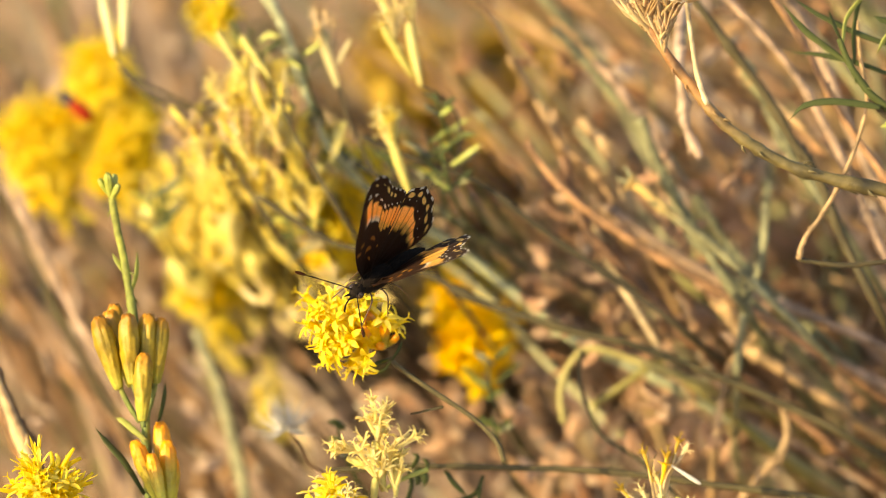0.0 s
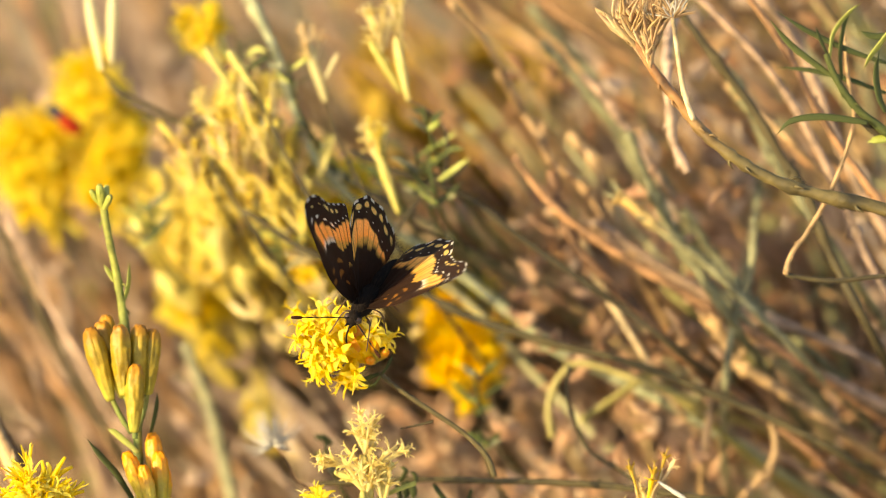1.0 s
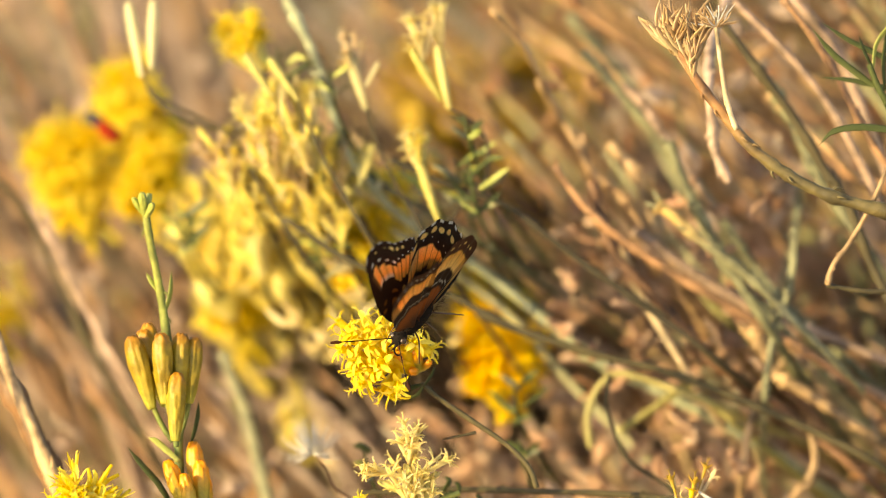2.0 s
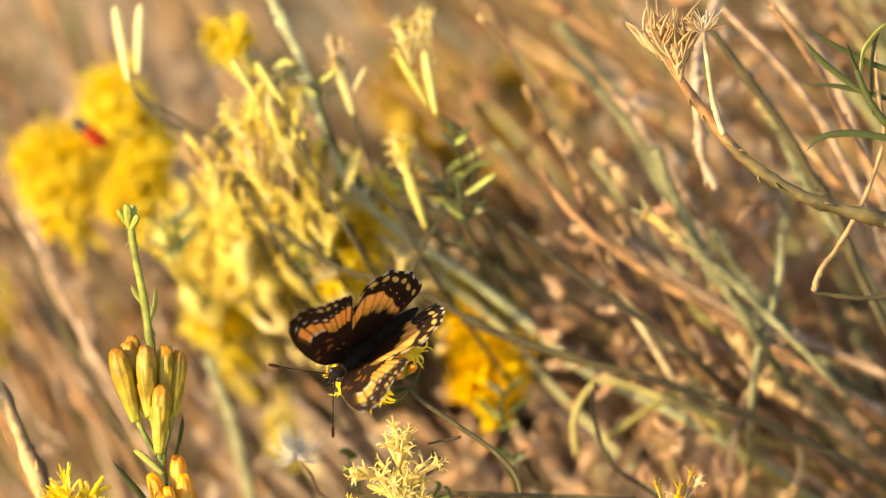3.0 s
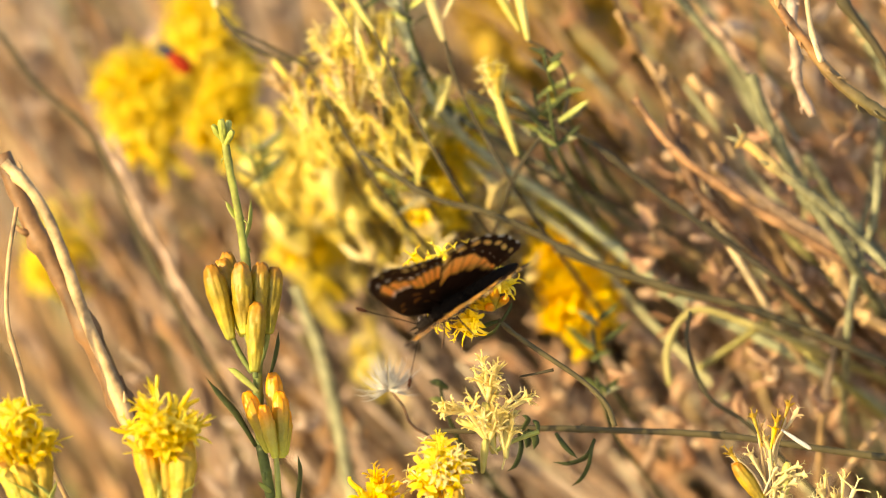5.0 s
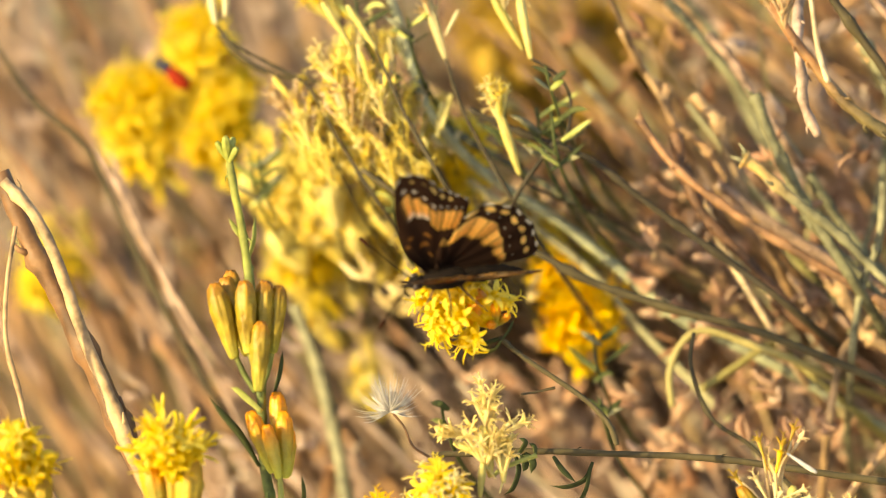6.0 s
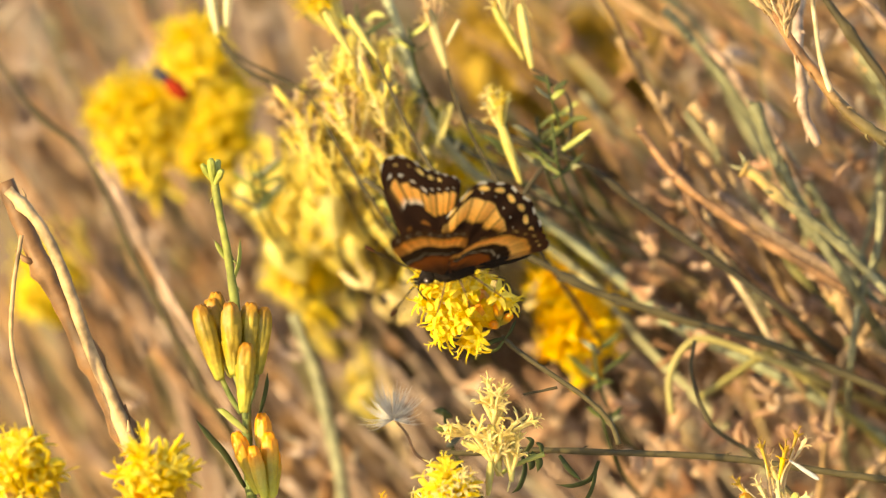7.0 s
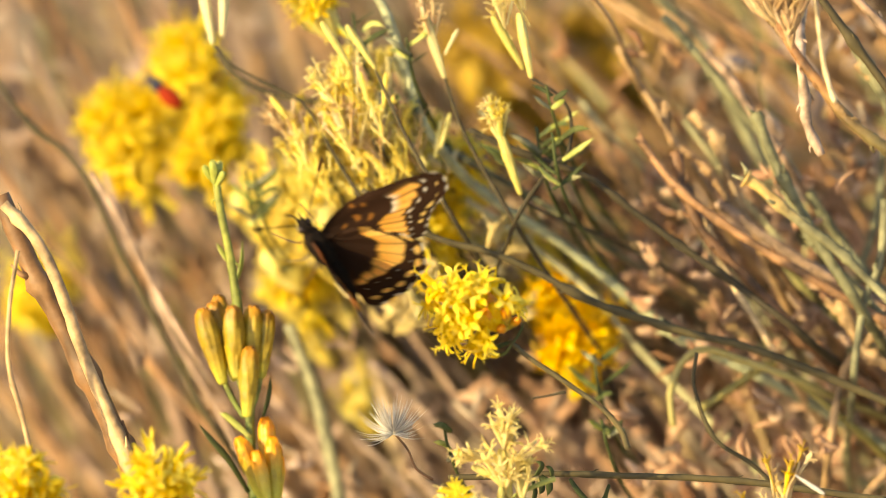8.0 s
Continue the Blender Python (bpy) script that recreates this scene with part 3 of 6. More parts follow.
chaff("yellow_chaff", "sunlit straw-yellow withered bracts behind the perch", 60, (62, 125), (-26, 9), (-6, 22), 85, M_CHAFF, (2.5, 7.0))
chaff("far_chaff", "pale withered leaves far behind the flowers", 80, (140, 300), (-100, -20), (-5, 60), 77, M_PEACH, (3.0, 9.0))

# ---- blurred stems behind the flowers ----


def rooted(pts, run=70):
    """A plan line carried on down to the right and back until it reaches the ground."""
    a, b = Vector(pts[-2]), Vector(pts[-1])
    d = (b - a).normalized()
    c = b + d * run * 0.4 + Vector((0.2, -0.2, 0.7)) * run
    e = c + Vector((0.35, -0.6, 1.3)) * run
    w = V(e)
    low = [V(b + d * run * 0.2 + Vector((0.05, -0.05, 0.04)) * run), V(c), w, Vector((w.x + 0.03, w.y + 0.03, w.z * 0.5)), Vector((w.x + 0.035, w.y + 0.04, -0.04))]
    return [V(p) for p in pts] + low


def rooted_stem(ob, pts, r0, r1, mat, knots=3, run=70):
    """One unbroken stem from its tip to the ground."""
    SEED[0] += 5.7
    rnd = random.Random(SEED[0])
    full = rooted(pts, run)
    ob.location = full[-1]
    line = smooth_line([p - full[-1] for p in full], 7)
    n = len(line)
    seen = 7 * (len(pts) - 1)
    marks = [rnd.random() * seen for k in range(knots)]

    def radius(s):
        i = s * (n - 1)
        k = min(1.4, i / seen)
        return (r0 + (r1 - r0) * k) * U * (1 + sum(0.4 * math.exp(-((i - m) * 1.1) ** 2) for m in marks))
    bm = bmesh.new()
    tube(bm, line, radius, 9, 0.22, seed=SEED[0])
    for k, m in enumerate(marks):
        i = min(n - 2, int(m))
        d = (line[i + 1] - line[i]).normalized()
        out = Matrix.Rotation(k * 2.4, 3, d) @ d.orthogonal().normalized()
        r = (r0 + (r1 - r0) * m / seen) * U
        nub = bmesh.new()
        tube(nub, [line[i] + out * r * 0.6, line[i] + (out * 1.5 - d * 0.7) * r, line[i] + (out * 2.0 - d * 1.9) * r], lambda s, r=r: r * (0.5 - 0.38 * s), 6)
        part("leaf_scar", nub, mat, ob)
    part("stem", bm, mat, ob)


def deeper(pts, by):
    """The same line, set further back in the shrub."""
    return [(u * (987 + d + by) / (987 + d), v * (987 + d + by) / (987 + d), d + by) for u, v, d in pts]


def lone_stem(pts, r0, r1, mat, label, knots=3):
    """One stem of the shrub on its own, carried down to the ground out of sight."""
    if pts[0][0] > 14 and 15 < pts[0][2] <= 50:
        pts = deeper(pts, 3 if pts[0][0] > 54 else 16)
    ob = thing("shrub_stem", HEART, label, "stem", "stems of the shrub")
    rooted_stem(ob, pts, r0, r1, mat, knots)
    return ob


TAN_L, PINK_L, OLIVE_L, SAGE_L = ("dry tan shrub stem with small leaf scars", "weathered pinkish shrub stem without leaves",
                                  "olive green shrub stem with small nodes", "pale felted green shrub stem")
lone_stem([(60.3, 58.7, 30.0), (71.1, 47.7, 30.0), (78.3, 38.3, 30.0), (84.4, 26.8, 30.0), (88.5, 17.4, 30.0), (92.5, 8.0, 30.0)], 0.7, 0.9, M_PINK, PINK_L, 6)
lone_stem([(56.9, 56.0, 25.0), (64.6, 45.5, 25.0), (70.7, 37.2, 25.0), (76.8, 26.8, 25.0), (80.9, 20.5, 25.0), (84.9, 10.1, 25.0)], 0.7, 0.9, M_OLIVE, OLIVE_L, 6)
lone_stem([(72.2, 59.9, 45.0), (79.5, 51.4, 45.0), (84.7, 39.7, 45.0), (89.8, 27.0, 45.0), (99.1, 10.0, 45.0)], 0.8, 1.1, M_PINK, PINK_L, 4)
lone_stem([(72.0, 59.5, 150.0), (77.5, 48.5, 150.0), (83.0, 38.0, 150.0), (92.5, 22.0, 150.0)], 2.3, 2.6, M_PINK, "broad bleached pinkish stem", 2)
lone_stem([(68.5, 58.7, 20.0), (75.6, 49.3, 20.0), (82.7, 35.9, 20.0), (87.8, 27.6, 20.0), (96.9, 15.1, 20.0)], 0.5, 0.8, M_BROWN, TAN_L, 6)
lone_stem([(32.2, 60.0, 108.0), (40.4, 51.0, 108.0), (45.9, 43.1, 108.0), (51.4, 31.9, 108.0)], 1.2, 1.4, M_SAGE, SAGE_L, 2)
lone_stem([(38.2, 54.0, 126.0), (48.9, 47.1, 126.0), (56.8, 42.4, 126.0), (68.1, 32.1, 126.0)], 1.0, 1.1, M_PINK, PINK_L, 2)
lone_stem([(15.6, 57.0, 27.0), (22.4, 49.5, 36.0), (26.7, 41.4, 45.0), (29.5, 36.8, 54.0), (34.5, 33.8, 63.0), (39.5, 23.7, 72.0), (45.7, 12.9, 81.0), (54.7, 2.9, 90.0)], 0.5, 0.5, M_TAN, TAN_L, 5)
lone_stem([*[(58.9, 25.3, 25.0), (56.4, 30.9, 25.0), (55.9, 36.3, 25.0), (55.3, 42.5, 25.0)], (57.8, 54.7, 43.0), (69.8, 72.1, 72.0), (103.9, 81.7, 126.0), (123.2, 55.7, 162.0)], 0.8, 0.85, M_PINK, "bleached stem bent over with a knobbly hanging end", 7)
lone_stem([(48.1, 32.9, 30.0), (51.1, 25.1, 30.0), (54.2, 18.8, 30.0), (58.8, 10.4, 30.0)], 0.9, 1.0, M_SAGE, SAGE_L, 3)
lone_stem([(48.3, 21.7, 50.0), (53.0, 16.9, 50.0), (60.4, 11.5, 50.0), (67.7, 5.1, 50.0), (75.1, -1.4, 50.0)], 0.9, 1.0, M_SAGE, SAGE_L, 4)
lone_stem([(42.7, 17.1, 59.0), (49.1, 11.1, 59.0), (58.6, 5.1, 59.0), (69.2, -3.5, 59.0), (79.9, -10.0, 59.0), (99.0, -19.3, 59.0)], 0.8, 1.0, M_PINK, PINK_L, 6)
lone_stem([(75.7, 27.8, 79.0), (74.5, 15.8, 79.0), (72.6, 8.2, 79.0), (70.3, 0.6, 79.0)], 0.6, 0.7, M_SAGE, SAGE_L, 3)
lone_stem([(-22.7, 19.5, 43.0), (-10.4, 11.3, 43.0), (-0.1, 8.3, 43.0), (8.6, 4.7, 43.0), (19.4, -1.0, 43.0), (34.8, -6.1, 43.0), (50.2, -10.2, 43.0), (74.8, -20.4, 43.0)], 0.55, 0.8, M_OLIVE, OLIVE_L, 5)
lone_stem([(-25.1, 67.0, 56.0), (-21.3, 58.6, 56.0), (-17.4, 50.6, 56.0), (-14.3, 41.3, 56.0), (-10.1, 29.8, 56.0), (0.3, 18.7, 68.0), (15.1, 9.3, 72.0), (25.6, 0.8, 72.0), (36.2, -7.6, 72.0), (46.8, -12.9, 72.0), (62.6, -21.3, 72.0)], 0.85, 1.0, M_GLAUCOUS, SAGE_L, 5)
lone_stem([(-3.2, 30.4, 47.0), (6.1, 26.3, 47.0), (18.5, 21.6, 47.0), (26.7, 15.5, 47.0), (35.0, 9.3, 47.0), (45.3, 2.1, 47.0)], 0.6, 0.7, M_OLIVE, OLIVE_L, 4)
lone_stem([(27.1, 28.6, 32.0), (34.2, 19.5, 32.0), (43.3, 12.4, 32.0), (54.5, 5.3, 32.0), (64.7, -0.8, 32.0), (74.9, -6.9, 32.0)], 0.7, 0.9, M_BROWN, TAN_L, 5)
lone_stem([(33.0, 50.6, 50.0), (40.2, 42.4, 50.0), (48.5, 32.0, 50.0), (55.7, 23.8, 50.0), (64.0, 11.4, 50.0)], 0.8, 0.9, M_SAGE, SAGE_L, 3)
lone_stem([(-86.8, 18.7, 22.0), (-80.7, 4.7, 22.0), (-74.7, -6.3, 22.0), (-68.7, -18.9, 22.0), (-63.1, -30.9, 22.0)], 1.7, 2.1, M_BARK, "split brown dry stem with a peeling edge", 3)
lone_stem([(-86.0, 17.2, 18.0), (-80.5, 11.2, 18.0), (-76.5, 3.2, 18.0), (-71.5, -10.8, 18.0), (-67.0, -21.3, 18.0), (-62.0, -33.8, 18.0)], 1.0, 1.2, M_TAN, "sunlit straw-coloured dry stem beside a brown one", 3)
lone_stem([(-70.9, 23.1, 94.0), (-63.9, 7.0, 94.0), (-57.4, -8.1, 94.0), (-48.8, -23.1, 94.0), (-41.3, -38.2, 94.0)], 0.4, 0.55, M_PINK, PINK_L, 2)
lone_stem([(-92.4, 43.3, 86.0), (-84.9, 32.6, 86.0), (-75.3, 24.1, 86.0), (-66.8, 7.0, 86.0), (-56.1, -14.3, 86.0)], 0.5, 0.65, M_OLIVE, OLIVE_L, 2)
lone_stem([(-82.9, 9.2, 6.0), (-84.4, -0.6, 6.0), (-84.6, -10.5, 6.0), (-82.4, -19.4, 6.0), (-79.9, -28.3, 6.0)], 0.4, 0.45, M_TAN, "thin bent straw-coloured stalk", 2)
lone_stem([(-35.8, -5.8, 90.0), (-31.6, -16.6, 90.0), (-28.3, -29.4, 90.0), (-25.1, -44.4, 90.0)], 1.2, 1.4, M_SAGE, SAGE_L, 0)
lone_stem([(34.3, -23.9, 54.0), (33.8, -17.7, 54.0), (35.8, -12.5, 54.0), (39.5, -9.9, 54.0), (45.7, -11.4, 54.0)], 0.65, 0.7, M_SHOOT, "curled yellow-green shoot bending over itself", 0)
lone_stem([(39.9, -21.0, 61.0), (46.1, -16.8, 61.0), (53.4, -12.6, 61.0), (58.7, -16.8, 61.0)], 0.75, 0.75, M_SHOOT, "arched yellow-green shoot with a pale tip", 0)
lone_stem([(36.6, -9.7, 18.0), (36.1, -15.7, 18.0), (39.6, -24.7, 18.0), (46.6, -29.7, 18.0), (53.6, -36.7, 18.0)], 0.35, 0.45, M_OLIVE, "thin dark bare twig", 1)
lone_stem([(45.7, 21.1, 24.0), (48.4, 19.4, 24.0), (54.0, 14.4, 24.0), (62.0, 8.4, 24.0), (68.1, 2.3, 24.0)], 1.15, 0.8, M_TIPPED, "thick grey-green stem with a blunt straw-yellow tip", 4)

for line, r, m, label, n in (
        ([(48.6, 33.0, 43.0), (50.5, 27.2, 43.0), (54.9, 17.8, 43.0), (58.5, 10.5, 43.0), (64.2, 4.3, 43.0)], 0.75, M_SAGE, SAGE_L, 3),
        ([(32.5, 34.8, 36.0), (33.6, 28.1, 36.0), (39.5, 23.4, 36.0), (42.6, 18.8, 36.0)], 0.7, M_TAN, "knobbly tan twig with a broken tip", 6),
        ([(34.2, 26.2, 43.0), (36.1, 18.9, 43.0), (39.7, 11.1, 43.0), (48.6, 1.7, 43.0)], 1.0, M_BROWN, "reddish-brown woody shrub stem", 5),
        ([(38.0, 33.3, 54.0), (42.8, 28.0, 54.0), (45.4, 20.1, 54.0)], 1.1, M_TAN, TAN_L, 3),
        ([(40.2, 12.7, 47.0), (42.0, 8.0, 47.0), (44.1, 3.8, 47.0)], 0.8, M_LIGHT, "short yellowish straw among brown stems", 2),
        ([(43.2, 16.4, 50.0), (54.2, 8.5, 50.0), (68.9, 0.1, 50.0), (85.7, -6.2, 50.0)], 1.0, M_PINK, PINK_L, 5),
        ([(71.6, 17.2, 36.0), (71.3, 9.9, 36.0), (70.2, 4.2, 36.0), (68.0, -0.9, 36.0)], 0.8, M_SAGE, SAGE_L, 1),
        ([(66.9, 45.0, 43.0), (71.3, 37.9, 43.0), (74.7, 30.4, 43.0), (78.9, 23.1, 43.0)], 1.1, M_SAGE, SAGE_L, 6),
        ([(67.4, 42.2, 40.0), (69.3, 39.6, 40.0), (72.2, 37.0, 40.0)], 0.8, M_TAN, "short tan bract-covered twig", 4),
        ([(74.2, -19.6, 36.0), (75.2, -25.8, 36.0), (73.7, -30.5, 36.0), (72.1, -31.5, 36.0)], 0.9, M_TAN, "drooping dry tan leaf stalk", 2),
        ([(64.0, -0.9, 47.0), (66.6, -6.2, 47.0), (69.2, -10.4, 47.0), (75.0, -14.0, 47.0)], 1.2, M_TAN, "forked pale tan dry twig", 5),
        ([(72.9, -4.1, 47.0), (69.7, -8.3, 47.0), (67.1, -10.9, 47.0), (64.5, -16.6, 47.0)], 0.9, M_TAN, "forked pale tan dry twig", 3),
        ([(52.6, -4.1, 50.0), (57.3, -8.3, 50.0), (64.7, -12.5, 50.0), (75.2, -20.9, 50.0)], 1.0, M_BROWN, "reddish-brown woody shrub stem", 5),
        ([(40.7, 44.4, 54.0), (44.9, 40.2, 54.0), (48.1, 34.9, 54.0)], 0.9, M_PINK, "bleached short stem with a knobbly bent end", 2),
        ([(25.0, 45.7, 61.0), (27.7, 41.5, 61.0), (30.1, 37.0, 61.0)], 0.8, M_TAN, TAN_L, 2),
        ([(-72.3, 23.2, 72.0), (-68.0, 16.2, 72.0), (-64.7, 9.8, 72.0), (-61.0, 2.3, 72.0)], 0.6, M_PINK, PINK_L, 2),
        ([(-48.7, 44.7, 61.0), (-44.5, 39.9, 61.0), (-37.6, 36.7, 61.0), (-30.1, 35.1, 61.0), (-23.8, 27.7, 61.0)], 0.6, M_OLIVE, OLIVE_L, 3),
        ([(-23.5, 8.8, 135.0), (-22.1, 0.8, 135.0), (-20.9, -7.2, 135.0), (-18.8, -17.4, 135.0)], 2.3, M_LIGHT, "broad bleached pinkish stem", 2),
        ([(-16.4, 43.8, 65.0), (-13.2, 37.4, 65.0), (-8.9, 28.9, 65.0), (-2.6, 24.6, 65.0), (7.0, 19.3, 65.0)], 0.7, M_SAGE, SAGE_L, 3)):
    lone_stem(deeper(line, 8), r, r * 0.9, m, label, n)

# ---- blurred flowers behind ----


def flower_head(at, rx, ry, count, meshes, label, seed, size=1.0, lean=(0.35, -0.85, 0.4), stalk=None, bud_set=None):
    at = Vector(at)
    root = at + Vector(lean) * (ry + 5)
    ob = thing("flower_head", HEART, label, "flower", "flower heads of the shrub")
    line = stalk or [tuple(root), tuple(root + Vector((2, -5, 14))), tuple(root + Vector((7, -13, 40)))]
    rooted_stem(ob, line, 0.35, 0.5, M_OLIVE, 1)
    dome(ob, at, lean, int(count * 1.5), rx, ry, meshes, size * (1.0 if meshes is FLORETS_SOFT else 1.45), seed)
    fill = BUDS_PETAL if meshes in (FLORETS, FLORETS_SPIKY) else BUDS_GOLD if meshes is FLORETS_GOLD else BUDS_AMBER if meshes is FLORETS_AMBER else BUDS_SOFT
    for k in range(max(5, count // 2)):
        rnd = random.Random(seed * 31 + k)
        tip = at + Vector((rnd.uniform(-0.6, 0.6) * rx, rnd.uniform(-0.5, 0.3) * ry, rnd.uniform(-0.4, 0.4) * rx))
        bud(ob, root.lerp(tip, 0.05), tip, bud_set or fill, k, fat=1.7)
    return ob


YEL = "blurred bright yellow flower head of the shrub"
big = [(-54.9, 44.2, 126.0, 5.6, 5.4), (-67.5, 33.0, 126.0, 6.4, 5.0), (-66.4, 26.2, 130.0, 6.2, 5.2), (-49.6, 35.0, 128.0, 3.6, 4.2), (-51.8, 26.4, 126.0, 5.0, 4.4), (-59.5, 33.0, 146.0, 4.0, 5.0)]
for k, (u, v, d, rx, ry) in enumerate(big):
    flower_head((u, v, d), rx, ry, 26, FLORETS_MIXED, "dense golden-yellow flower head in a large cluster", 100 + k, 1.1, bud_set=BUDS_PETAL)
flower_head((-31.6, 55.0, 66.0), 4.8, 4.4, 20, FLORETS_MIXED, "lemon-yellow flower head with green buds below", 120, 0.62, (0.5, -0.8, 0.2))
flower_head((-35.1, 0.8, 130.0), 7.0, 5.0, 26, FLORETS_SOFT, "pale yellow flower head on a felted stem", 121, 1.0)
flower_head((19.7, -6.2, 88.0), 7.0, 4.6, 22, FLORETS_GOLD, "orange-yellow flower head behind the perch", 122, 1.0)
flower_head((13.9, -1.4, 90.0), 4.0, 4.0, 12, FLORETS_GOLD, "orange-yellow flower head behind the perch", 123, 1.0)
flower_head((16.5, -11.6, 88.0), 4.0, 2.5, 9, FLORETS_GOLD, "orange-yellow flower head behind the perch", 124, 1.0)
flower_head((-14.9, 13.0, 86.0), 6.0, 4.0, 16, FLORETS, YEL, 125, 1.0)
flower_head((-33.2, 14.9, 94.0), 8.0, 5.0, 20, FLORETS_SOFT, "pale yellow fading flower head", 126, 1.0)
flower_head((-39.6, 22.6, 90.0), 5.0, 4.0, 12, FLORETS_SOFT, "pale yellow fading flower head", 127, 1.0)
# Far heads whose half shade is put into the amber petal colour.
flower_head((5.7, 49.2, 198.0), 9.0, 8.0, 18, FLORETS_AMBER, "far flower head with half shade put into its amber petals", 128, 1.2)
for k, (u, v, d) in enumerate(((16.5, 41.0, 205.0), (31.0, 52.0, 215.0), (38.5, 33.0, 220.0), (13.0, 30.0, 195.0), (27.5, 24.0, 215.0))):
    flower_head((u, v, d), 8.0, 7.0, 14, FLORETS_AMBER, "far flower head with half shade put into its amber petals", 140 + k, 1.2)
flower_head((25.2, 37.0, 180.0), 5.0, 6.0, 10, FLORETS_AMBER, "far flower head with half shade put into its amber petals", 129, 1.1)
flower_head((-81.9, 6.8, 144.0), 6.0, 6.0, 10, FLORETS_SOFT, "far pale yellow flower head", 130, 1.1)
flower_head((-23.2, -18.6, 126.0), 3.0, 7.0, 9, FLORETS_SOFT, "far yellow-green flower head", 131, 1.0)
flower_head((-11.8, 13.5, 81.0), 6.0, 7.0, 14, FLORETS, YEL, 132, 1.0)
flower_head((-31.3, 17.6, 72.0), 5.0, 6.0, 10, FLORETS_SOFT, "pale yellow fading flower head", 133, 1.0)

for k, (at, rx, ry, n, kind) in enumerate((
        ((-23.6, 23.8, 68.0), 4, 4, 8, 1), ((-19.6, 14.1, 76.0), 5, 3.5, 9, 1), ((-8.3, 12.4, 81.0), 4.5, 4, 9, 0), ((-29.4, 9.3, 94.0), 5, 4, 9, 1),
        ((-44.8, 17.9, 108.0), 5, 4, 8, 1), ((-3.2, 24.3, 79.0), 3.5, 3.5, 7, 0), ((-11.3, 27.5, 72.0), 3, 4, 7, 1), ((12.2, 0.8, 144.0), 6, 4, 9, 0),
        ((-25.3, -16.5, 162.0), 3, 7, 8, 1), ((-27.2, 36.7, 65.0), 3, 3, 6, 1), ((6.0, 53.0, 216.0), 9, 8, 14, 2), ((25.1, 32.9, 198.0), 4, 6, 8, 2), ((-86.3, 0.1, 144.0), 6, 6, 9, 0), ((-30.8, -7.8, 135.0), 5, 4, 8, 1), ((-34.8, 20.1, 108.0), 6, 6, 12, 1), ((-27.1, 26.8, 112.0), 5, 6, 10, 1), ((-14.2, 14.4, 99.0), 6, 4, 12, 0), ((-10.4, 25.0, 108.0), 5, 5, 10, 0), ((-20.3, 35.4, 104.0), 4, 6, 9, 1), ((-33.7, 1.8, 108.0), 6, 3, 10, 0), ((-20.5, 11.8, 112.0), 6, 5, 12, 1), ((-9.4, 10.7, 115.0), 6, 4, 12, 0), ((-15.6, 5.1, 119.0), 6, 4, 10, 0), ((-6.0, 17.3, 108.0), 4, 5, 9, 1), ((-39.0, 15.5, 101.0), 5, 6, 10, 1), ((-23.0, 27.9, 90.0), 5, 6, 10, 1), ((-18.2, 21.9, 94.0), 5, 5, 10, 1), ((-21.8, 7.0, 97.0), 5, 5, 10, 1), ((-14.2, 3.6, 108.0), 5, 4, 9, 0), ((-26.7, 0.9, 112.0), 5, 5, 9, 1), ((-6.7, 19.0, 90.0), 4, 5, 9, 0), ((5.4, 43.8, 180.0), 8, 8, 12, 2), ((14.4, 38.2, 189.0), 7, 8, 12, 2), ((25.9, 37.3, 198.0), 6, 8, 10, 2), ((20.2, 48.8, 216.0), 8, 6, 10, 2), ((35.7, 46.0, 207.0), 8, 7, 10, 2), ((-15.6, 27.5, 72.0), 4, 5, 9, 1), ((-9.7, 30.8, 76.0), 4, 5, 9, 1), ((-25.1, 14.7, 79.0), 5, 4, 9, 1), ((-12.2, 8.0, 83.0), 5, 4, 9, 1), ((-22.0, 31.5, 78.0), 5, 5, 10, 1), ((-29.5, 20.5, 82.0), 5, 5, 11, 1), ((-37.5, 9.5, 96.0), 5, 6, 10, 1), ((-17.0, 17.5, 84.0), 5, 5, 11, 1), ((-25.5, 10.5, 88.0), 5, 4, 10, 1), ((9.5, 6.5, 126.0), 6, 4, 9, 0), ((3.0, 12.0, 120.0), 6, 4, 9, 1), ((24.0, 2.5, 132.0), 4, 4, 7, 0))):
    # Kind 2 takes the amber petals with half shade in their colour.
    flower_head(at, rx, ry, n, (FLORETS, FLORETS_SOFT, FLORETS_AMBER)[kind], ("bright yellow flower head half hidden among stalks", "faded pale yellow flower head among stalks", "far flower head with half shade put into its amber petals")[kind], 160 + k, 1.0)


def leafy_shoot(foot, count, spread, seed, label="small green leafy shoot among the stalks"):
    """A short shoot with narrow curved leaves."""
    rnd = random.Random(seed)
    f = Vector(foot)
    ob = thing("leafy_shoot", HEART, label, "shoot", "leafy shoots of the shrub")
    rooted_stem(ob, [tuple(f + Vector((-1, spread * 0.9, 0))), tuple(f), tuple(f + Vector((3, -7, 10))), tuple(f + Vector((9, -15, 35)))], 0.25, 0.4, M_GREEN, 2)
    for k in range(count):
        a = f + Vector((rnd.uniform(-1, 1), rnd.uniform(-0.4, 0.8) * spread, rnd.uniform(-1, 1)))
        side = rnd.choice((-1, 1))
        n = spread * rnd.uniform(0.4, 0.8)
        leaf(ob, [tuple(a), tuple(a + Vector((side * n * 0.5, n * 0.35, rnd.uniform(-2, 2)))), tuple(a + Vector((side * n, n * rnd.uniform(0.2, 0.9), rnd.uniform(-3, 3))))], rnd.uniform(0.32, 0.52), (M_GREEN, M_LIME, M_SAGE)[k % 3])


